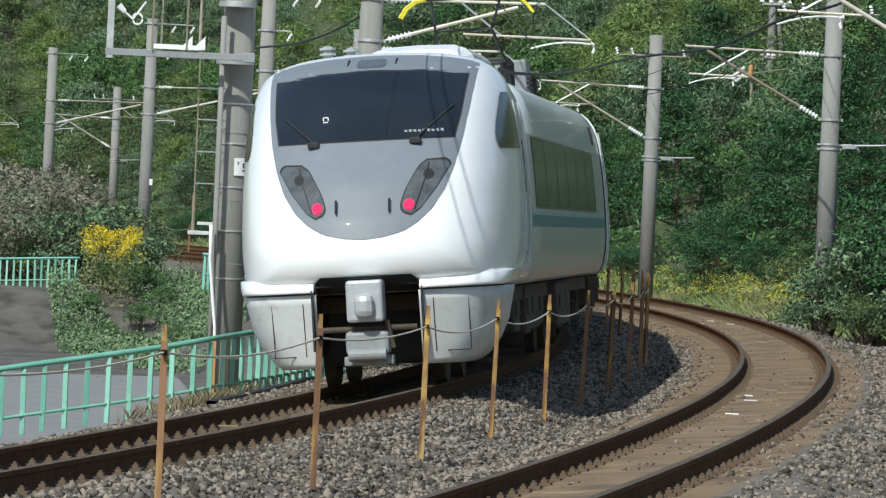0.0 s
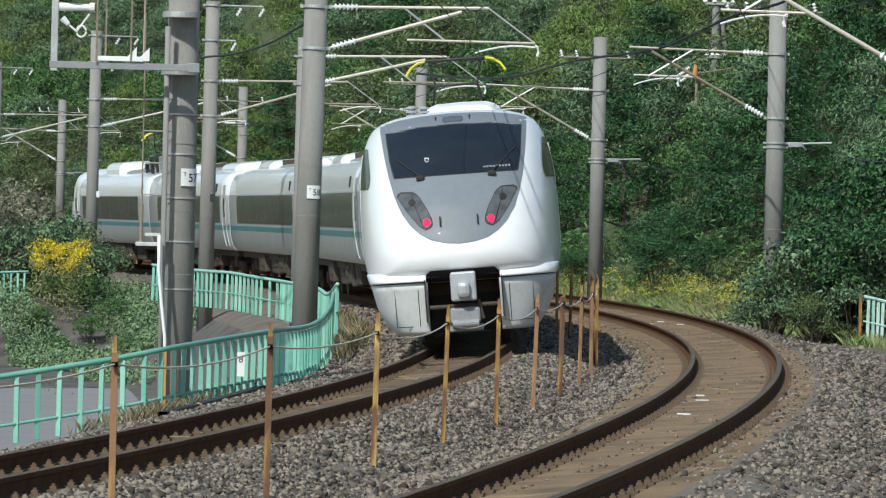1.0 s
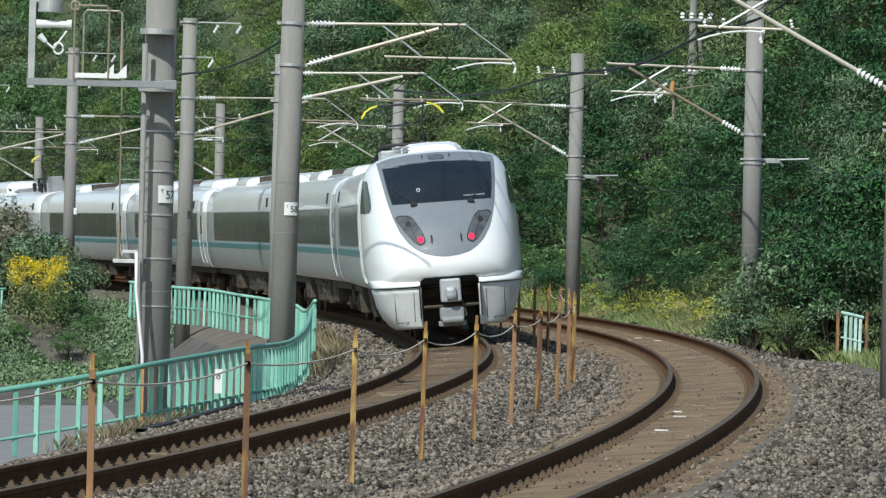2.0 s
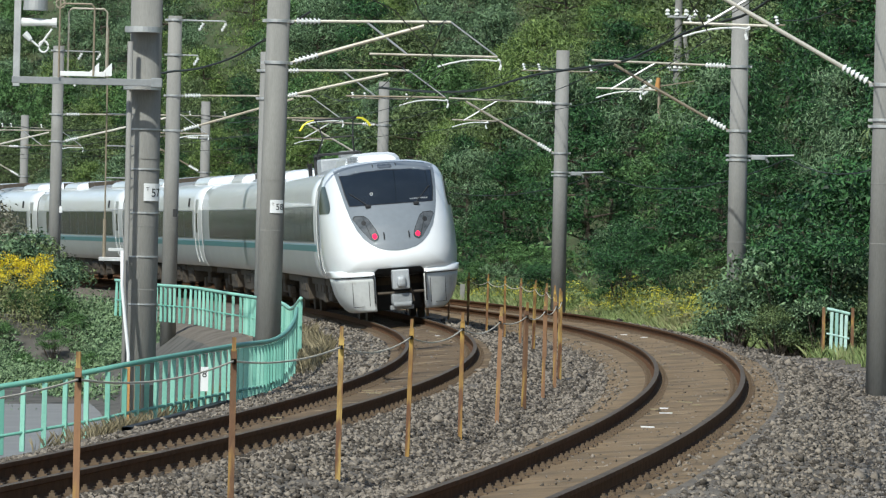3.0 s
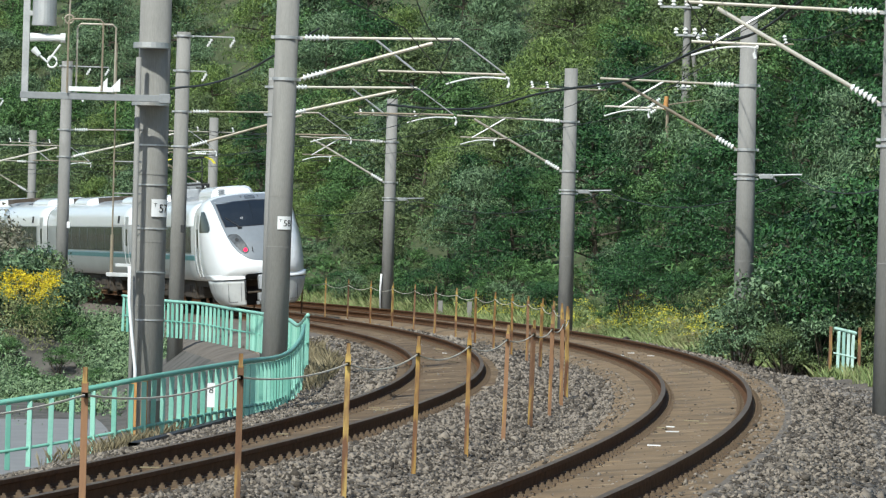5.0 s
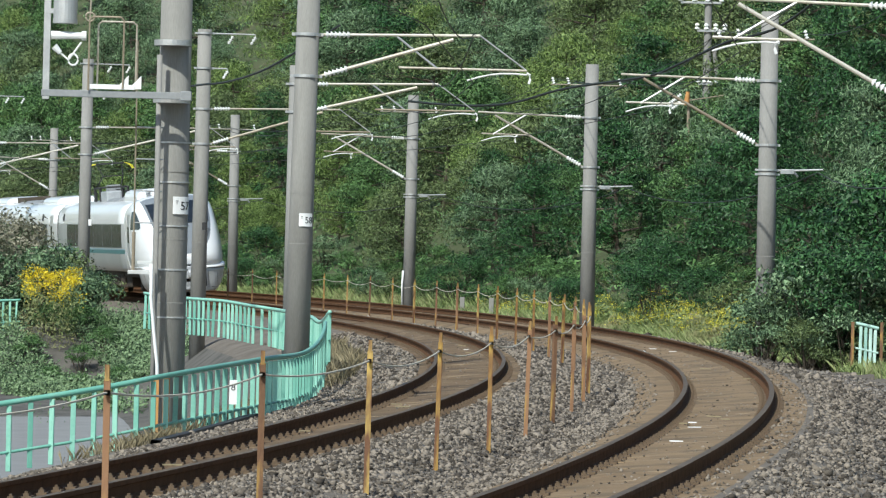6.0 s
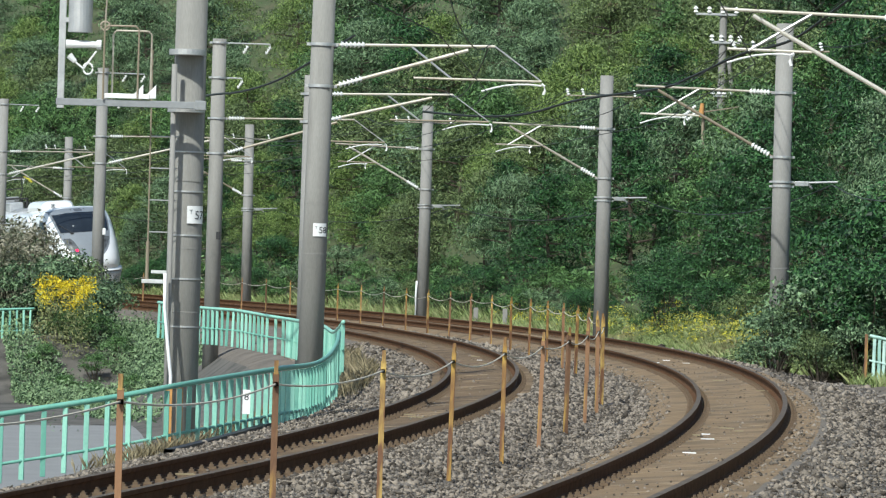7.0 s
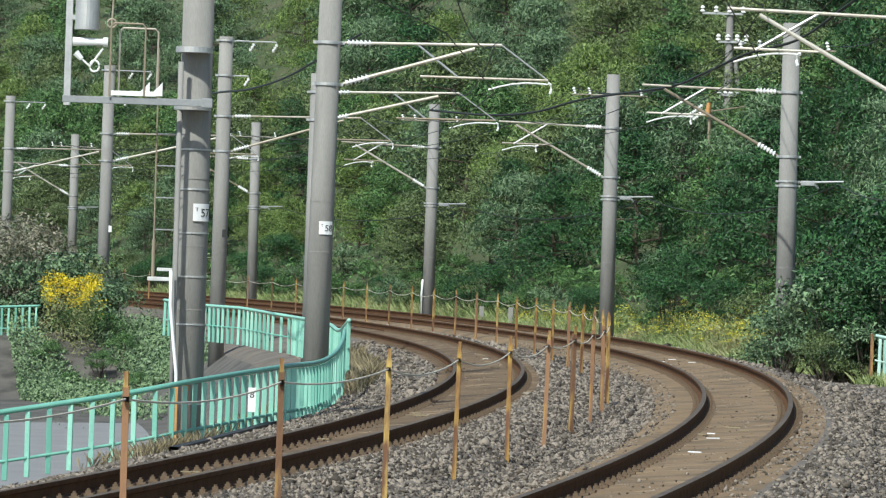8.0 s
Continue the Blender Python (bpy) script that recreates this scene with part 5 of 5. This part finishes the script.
def crown_points(rng, blobs, per):
    """Leaf places in the outer shell of many uneven lumps."""
    C, N = [], []
    for c, r in blobs:
        k = max(8, int(per * r * r))
        d = rng.normal(size=(k, 3))
        d /= np.linalg.norm(d, axis=1)[:, None]
        d[:, 2] = np.where(d[:, 2] < -0.3, -d[:, 2] * 0.6, d[:, 2])
        rad = r * (1 - 0.55 * rng.random(k) ** 1.8) * (1 + 0.18 * np.sin(d[:, 0] * 5 + r * 7) * np.cos(d[:, 2] * 6))
        C.append(np.asarray(c) + d * rad[:, None] * np.array((1, 1, 0.82)))
        nn = d + rng.normal(0, 0.62, (k, 3)) + np.array((0, 0, 0.35))
        N.append(nn / np.linalg.norm(nn, axis=1)[:, None])
    return np.concatenate(C), np.concatenate(N)


def make_tree(seed, height, spread, leaf, mat, density, label, low=0.25, cone=False, narrow=0.75, droop=0.3):
    rng = np.random.default_rng(seed)
    tree = thing("tree", Matrix(), label, "tree", "hillside trees")
    bm = bmesh.new()
    trunk = [Vector((0, 0, -0.6))]
    lean = rng.normal(0, 0.05, 2)
    for i in range(1, 7):
        u = i / 6
        trunk.append(Vector((lean[0] * height * u + rng.normal(0, 0.06), lean[1] * height * u + rng.normal(0, 0.06), height * 0.9 * u)))
    for a, b, i in zip(trunk, trunk[1:], range(6)):
        r = 0.022 * height
        rod(bm, a, b, r * (1 - i / 7), r * (1 - (i + 1) / 7), sides=8)
    blobs = []
    count = int(13 + height * 1.2)
    for k in range(count):
        u = low + (1 - low) * (k + 0.5) / count
        base = trunk[0].lerp(trunk[-1], u * 0.98)
        a = k * 2.4 + rng.normal(0, 0.4)
        wide = spread * ((1 - u) * 1.1 + 0.10 if cone else math.sin(math.pi * min(1, (u - low) / (1 - low) * 0.80 + 0.2)) ** 0.7)
        reach = wide * rng.uniform(0.45, 1.0)
        end = base + Vector((math.cos(a) * reach, math.sin(a) * reach, rng.uniform(-0.1, 0.6) if not cone else -0.2 * reach))
        rod(bm, base, end, 0.05 + 0.004 * height, 0.02, sides=5)
        blobs.append((tuple(end), (0.45 + 0.32 * spread * rng.uniform(0.55, 1.1)) * (0.8 if cone else 1)))
        if rng.random() < 0.8:
            e2 = base.lerp(end, 0.55) + Vector((rng.normal(0, 0.4), rng.normal(0, 0.4), rng.uniform(0, 0.8)))
            blobs.append((tuple(e2), 0.35 + 0.25 * spread * rng.uniform(0.5, 1.0)))
    blobs.append((tuple(trunk[-1]), 0.5 + 0.18 * spread))
    part("trunk", bm, M_BARK, tree, "grey-brown bark trunk and limbs")
    C, N = crown_points(rng, blobs, density)
    V, F = leaf_quads(rng, C, N, leaf, single=True, narrow=narrow, droop=droop)
    fast_mesh("crown", V, F, mat, "uneven leafy crown with gaps", tree)
    return tree


def make_bush(seed, height, spread, leaf, mat, density, label):
    rng = np.random.default_rng(seed)
    bush = thing("bush", Matrix(), label, "bush", "bushes")
    bm = bmesh.new()
    blobs = []
    for k in range(14):
        a, u = k * 2.4, rng.uniform(0.25, 1)
        r = spread * rng.uniform(0.1, 0.8)
        end = Vector((math.cos(a) * r, math.sin(a) * r, height * u * (1 - 0.35 * r / spread)))
        rod(bm, (end.x * 0.15, end.y * 0.15, -0.2), end, 0.03, 0.008, sides=5)
        blobs.append((tuple(end), spread * rng.uniform(0.22, 0.42)))
    part("stem", bm, M_BARK, bush, "thin brown stems")
    C, N = crown_points(rng, blobs, density)
    keep = C[:, 2] > -0.15
    V, F = leaf_quads(rng, C[keep], N[keep], leaf, single=True)
    fast_mesh("foliage", V, F, mat, "dense small leaves on thin stems", bush)
    return bush


def rooted(s, o, turn=0.0, size=1.0, dz=0.0):
    p = place(s, o, float(ground_z(s, o)) + dz)
    return Matrix.LocRotScale(p, Euler((0, 0, turn)), (size, size, size))


def plant_hill():
    kinds = [make_tree(21, 7.5, 2.9, 0.102, M_LEAF[0], 300, "broadleaf tree with mid-green leaves on the hillside"),
             make_tree(22, 8.5, 2.7, 0.098, M_LEAF[1], 310, "dark green dense tree on the hillside", 0.12),
             make_tree(23, 6.5, 3.1, 0.102, M_LEAF[2], 280, "olive-green tree with some browning leaves", narrow=0.6),
             make_tree(24, 7.0, 2.8, 0.110, M_LEAF[3], 290, "grey-green broadleaf tree on the hillside", narrow=0.5, droop=1.0),
             make_tree(25, 6.0, 2.6, 0.110, M_LEAF[4], 310, "light yellow-green feathery young tree on the hillside", narrow=0.42, droop=1.2),
             make_tree(26, 9.0, 2.4, 0.095, M_LEAF[1], 460, "dark green conical conifer on the hillside", 0.08, True, 0.5, 0.8)]
    rng = random.Random(31)
    used = set()
    spots = []
    for row, o in enumerate((12.5, 15.5, 19, 23, 27.5, 32.5, 38, 44.5, 52, 61)):
        step = (4.4 + row * 0.5) * (1.0 if row < 5 else 1.4 if row < 7 else 3.0)
        s = 84 + rng.uniform(0, 3) + row * 1.5
        while s < 300 + row * 9:
            at = (s + rng.uniform(-1.1, 1.1), o + rng.uniform(-1.3, 1.3), row)
            p = place(at[0], at[1])
            # the wedge of hillside that faces the bend
            if -0.112 < p.x / p.y < 0.118:
                spots.append(at)
            s += step
    for s, o, row in spots:
        pick = rng.choices(range(6), (5, 1.3, 4, 3, 2.2, 0.8) if row > 1 else (5, 2.2, 3, 3, 2, 0.5))[0]
        if s > 178 and row < 6:
            pick = rng.choices(range(6), (3, 0.5, 2.5, 3, 5, 0.2))[0]
        if 109 < s < 140 and row < 3:
            pick = rng.choice((1, 5, 5, 1, 3))
        size = rng.uniform(0.75, 1.15) * (0.72 if row == 0 else 0.9 if row == 1 else 1.0 + 0.02 * row)
        m = rooted(s, o, rng.uniform(0, 6.28), size)
        if pick not in used:
            used.add(pick)
            kinds[pick].matrix_basis = m
        else:
            copy_thing(kinds[pick], m)
    for k in range(6):
        if k not in used:
            kinds[k].matrix_basis = rooted(150 + 10 * k, 40)


def plant_bushes():
    kinds = [make_bush(41, 1.7, 1.5, 0.040, M_LEAF[0], 1900, "green leafy bush at the forest edge"),
             make_bush(42, 2.3, 1.7, 0.038, M_LEAF[1], 1900, "dark green dense bush beside the railway"),
             make_bush(43, 1.5, 1.4, 0.040, M_LEAF[3], 1800, "pale grey-green bush with small leaves"),
             make_bush(44, 1.6, 1.5, 0.040, M_LEAF[2], 1700, "olive and brown weedy bush"),
             make_bush(45, 1.7, 1.5, 0.034, M_SCRUB, 1500, "withered grey-brown twiggy scrub")]
    rng = random.Random(43)
    spots = []
    s = 88
    while s < 245:
        for o in (9.4, 11.3):
            spots.append((s + rng.uniform(-0.8, 0.8), o + rng.uniform(-0.5, 0.5) + (0.6 if s < 125 else 0), rng.choice((0, 1, 1, 3) if s < 138 else (0, 0, 1, 2, 3)), rng.uniform(0.5, 0.95)))
        s += 2.9
    # tall thicket close beside the outer track, hiding a pole's foot
    for s, o, pick, size in ((87.0, 6.05, 2, 0.75), (87.9, 6.3, 3, 0.95), (87.2, 7.4, 2, 1.15), (87.0, 7.9, 1, 0.95), (88.2, 8.6, 2, 1.0), (87.9, 9.6, 3, 1.2), (88.6, 10.6, 2, 1.35), (89.2, 11.6, 1, 1.45), (90.5, 12.8, 2, 1.6),
                             (88.9, 7.6, 3, 0.85), (92.0, 8.6, 2, 1.1), (93.0, 10.2, 1, 1.4), (94.5, 8.3, 2, 0.9), (96.5, 9.2, 3, 1.1), (95.5, 12.0, 2, 1.6), (99.0, 10.6, 1, 1.3), (86.2, 6.9, 3, 0.62), (86.4, 7.7, 2, 0.66), (86.3, 8.5, 3, 0.62), (86.0, 9.4, 2, 0.7), (86.6, 10.3, 3, 0.7), (88.4, 13.0, 2, 1.5), (86.6, 9.1, 3, 0.8)):
        spots.append((s, o, pick, size * (1.36 if o > 7 else 1.15)))
    # scrub on the inner side of the curve
    for s in range(139, 166, 3):
        for o in (-4.7, -6.2, -7.8, -9.5):
            if o > -5 and s < 146:
                continue
            spots.append((s + rng.uniform(-1, 1), o + rng.uniform(-0.4, 0.4), rng.choice((2, 2, 3) if o > -7 else (2, 3, 4, 4)), rng.uniform(1.0, 1.2) if o > -5 else rng.uniform(1.3, 1.75)))
    for s, o, size in ((129, -6.3, 0.5), (131, -7.0, 0.55), (133, -6.0, 0.6), (134, -7.4, 0.55), (127, -5.3, 0.45), (134, -5.2, 0.6), (136.5, -6.6, 0.7), (136, -5.6, 0.7)):
        spots.append((s, o, 0, size))
    used = set()
    for s, o, pick, size in spots:
        m = rooted(s, o, rng.uniform(0, 6.28), size)
        if pick not in used:
            used.add(pick)
            kinds[pick].matrix_basis = m
        else:
            copy_thing(kinds[pick], m)


def blades(rng, P, height, width, lean):
    n = len(P)
    a = rng.uniform(0, 6.28, n)
    d = np.stack([np.cos(a), np.sin(a), np.zeros(n)], -1)
    h = height * rng.uniform(0.5, 1.3, n)[:, None]
    out = np.stack([np.cos(a + 1.3), np.sin(a + 1.3), np.zeros(n)], -1) * h * lean * rng.uniform(0, 1, n)[:, None]
    up = np.array((0, 0, 1.0))
    V = np.stack([P - d * width, P + d * width, P + out * 0.4 + up * h * 0.6 + d * width * 0.7, P + out + up * h], 1)
    F = np.arange(n * 4).reshape(n, 4)
    F = np.concatenate([F[:, [0, 1, 2]], F[:, [0, 2, 3]]])
    return V.reshape(-1, 3), F


def grass_field(name, areas, mat, label, seed, category="grass"):
    rng = np.random.default_rng(seed)
    V, F, base = [], [], 0
    for s0, s1, o0, o1, n, h, w, lean in areas:
        s, o = rng.uniform(s0, s1, n), rng.uniform(o0, o1, n)
        v, f = blades(rng, place_many(s, o, ground_z(s, o) - 0.02), h, w, lean)
        V.append(v), F.append(f + base)
        base += len(v)
    tagged(fast_mesh(name, np.concatenate(V), np.concatenate(F), mat, label), "", category, kind="stuff")


def plant_low():
    grass_field("weeds", [(84, 130, 7.4, 10.5, 24000, 0.26, 0.006, 1.0), (130, 240, 7.2, 9.6, 22000, 0.4, 0.008, 0.9), (60, 92, 7.6, 9.5, 5000, 0.35, 0.01, 0.6),
                          (26, 60, 8.2, 9.6, 2500, 0.25, 0.008, 0.6)], M_GRASS, "tall weedy grass along the outer track", 51)
    grass_field("dry_grass", [(42, 80, -3.3, -2.5, 4500, 0.17, 0.0026, 0.8), (66, 100, -2.9, -1.9, 2800, 0.28, 0.0035, 0.8)],
                M_STRAW, "dry straw-coloured grass along the fence foot", 52)
    rng = np.random.default_rng(53)
    # goldenrod: stalks with yellow plumes
    groups = [(104, 134, 8.3, 9.9, 520, 0.95, 0.32), (84, 104, 8.4, 9.6, 90, 0.8, 0.15), (134, 152, 8.2, 9.4, 90, 1.0, 0.3), (134.6, 137.0, -7.4, -5.9, 80, 2.15, 0.9)]
    V, F, base, V2, F2, base2 = {0: [], 1: []}, {0: [], 1: []}, {0: 0, 1: 0}, [], [], 0
    for g, (s0, s1, o0, o1, n, h, bloom) in enumerate(groups):
        s, o = rng.uniform(s0, s1, n), rng.uniform(o0, o1, n)
        P = place_many(s, o, ground_z(s, o))
        tall = h * ((0.98 - 0.16 * rng.random(n) ** 1.5 - 0.12 * np.abs(np.sin(o * 3.1))) if g == 3 else rng.uniform(0.45, 1.0, n) * (0.75 + 0.25 * np.sin(s * 1.7)))
        bright = 1 if g == 3 else 0
        for p, t, r in zip(P, tall, rng.random(n)):
            if r < bloom:
                k = 44
                c = p + np.stack([rng.normal(0, 0.10, k), rng.normal(0, 0.10, k), t - np.abs(rng.normal(0, 0.13, k))], -1)
                nn = rng.normal(size=(k, 3))
                nn /= np.linalg.norm(nn, axis=1)[:, None]
                v, f = leaf_quads(rng, c, nn, 0.027 if bright else 0.022)
                V[bright].append(v), F[bright].append(f + base[bright])
                base[bright] += len(v)
            k = 26
            c = p + np.stack([rng.normal(0, 0.10, k), rng.normal(0, 0.10, k), t * rng.uniform(0.0, 0.92, k)], -1)
            nn = rng.normal(size=(k, 3))
            nn /= np.linalg.norm(nn, axis=1)[:, None]
            v, f = leaf_quads(rng, c, nn, 0.06, narrow=0.5)
            V2.append(v), F2.append(f + base2)
            base2 += len(v)
    tagged(fast_mesh("goldenrod_flowers", np.concatenate(V[1]), np.concatenate(F[1]), M_GOLD, "bright yellow goldenrod plumes above the creeper"), "", "wildflowers", kind="stuff")
    tagged(fast_mesh("goldenrod_flowers", np.concatenate(V[0]), np.concatenate(F[0]), M_GOLD_PALE, "fading yellow goldenrod plumes at the forest edge"), "", "wildflowers", kind="stuff")
    tagged(fast_mesh("goldenrod_stalks", np.concatenate(V2), np.concatenate(F2), M_GRASS, "leafy green goldenrod stalks"), "", "wildflowers", kind="stuff")
    # ivy over the slope
    n = 60000
    s, o = rng.normal(130, 8, n), rng.uniform(-8.4, -3.8, n)
    keep = (s > 104) & (s < 146) & (np.sin(s * 0.5 + o) + np.sin(o * 2.1 + s * 0.23) + (s - 122) * 0.09 > 0.35)
    s, o = s[keep], o[keep]
    c = place_many(s, o, ground_z(s, o) + np.abs(rng.normal(0.12, 0.22, len(s))))
    nn = rng.normal(0, 0.6, (len(s), 3)) + np.array((-0.5, -0.6, 0.6))
    nn /= np.linalg.norm(nn, axis=1)[:, None]
    v, f = leaf_quads(rng, c, nn, 0.05, single=True)
    tagged(fast_mesh("ivy", v, f, M_IVY, "green creeper spreading over the concrete slope"), "", "creeper", kind="stuff")


def plant_understorey():
    """Low leafy growth that covers the soil under the trees."""
    rng = np.random.default_rng(61)
    n = 75000
    s, o = rng.uniform(86, 320, n), 9.5 + 46 * rng.random(n) ** 1.3
    lump = 0.55 + 0.45 * np.sin(s * 0.9 + 1.7 * np.sin(o * 0.7)) * np.cos(o * 1.1 + s * 0.31)
    c = place_many(s, o, ground_z(s, o) + rng.random(n) * (0.25 + 1.5 * lump))
    nn = rng.normal(0, 0.6, (n, 3)) + np.array((-0.1, -0.55, 0.6))
    nn /= np.linalg.norm(nn, axis=1)[:, None]
    v, f = leaf_quads(rng, c, nn, 0.095, single=True, narrow=0.7, droop=0.4)
    tagged(fast_mesh("undergrowth", v, f, M_LEAF[0], "mid-green leafy undergrowth covering the hillside"), "", "undergrowth", kind="stuff")


plant_hill()
plant_understorey()
plant_bushes()
plant_low()


# ---- what moves ----
TIMES = (0.0, 0.5, 1.0, 1.5, 2.0, 2.5, 3.0, 3.5, 4.5, 5.5, 6.5, 7.0, 7.5, 8.0)
WAY = (37.3, 48.7, 60.0, 70.4, 79.4, 87.8, 96.1, 105.0, 124.0, 145.0, 167.8, 180.2, 192.6, 205.0)


def travelled(t):
    """Metres along the track of the last car's nose, smoothed."""
    u = np.linspace(t - 0.3, t + 0.3, 13)
    lo, hi = WAY[0] + 22.8 * u, WAY[-1] + 24.8 * (u - 8.0)
    return float(np.mean(np.where(u < 0, lo, np.where(u > 8, hi, np.interp(u, TIMES, WAY)))))


LEAN = -math.atan2(CANT, 1.067) - 0.012


def car_pose(s, flip=False):
    """A car standing with its near end s metres along the left track, on two bogies."""
    a, b = (s + 3.0, s + 17.3)
    pa, pb = place(a, 0, CANT / 2), place(b, 0, CANT / 2)
    way = (pb - pa).normalized()
    turn = math.atan2(-way.x, way.y)
    origin = pa - way * 3.0
    m = Matrix.Translation(origin) @ Matrix.Rotation(turn, 4, "Z") @ Matrix.Rotation(LEAN, 4, "Y")
    if flip:
        m = Matrix.Translation(pa - way * 3.0 + way * (CAR + 0.2)) @ Matrix.Rotation(turn + math.pi, 4, "Z") @ Matrix.Rotation(-LEAN, 4, "Y")
    return m


def motions():
    times = [k * 0.25 for k in range(33)]
    cars = [LAST_CAR] + MID_CARS + [LEAD_CAR]
    for k, car in enumerate(cars):
        walk(car, [(t, car_pose(travelled(t) + k * 19.4, car is LEAD_CAR)) for t in times])


motions()
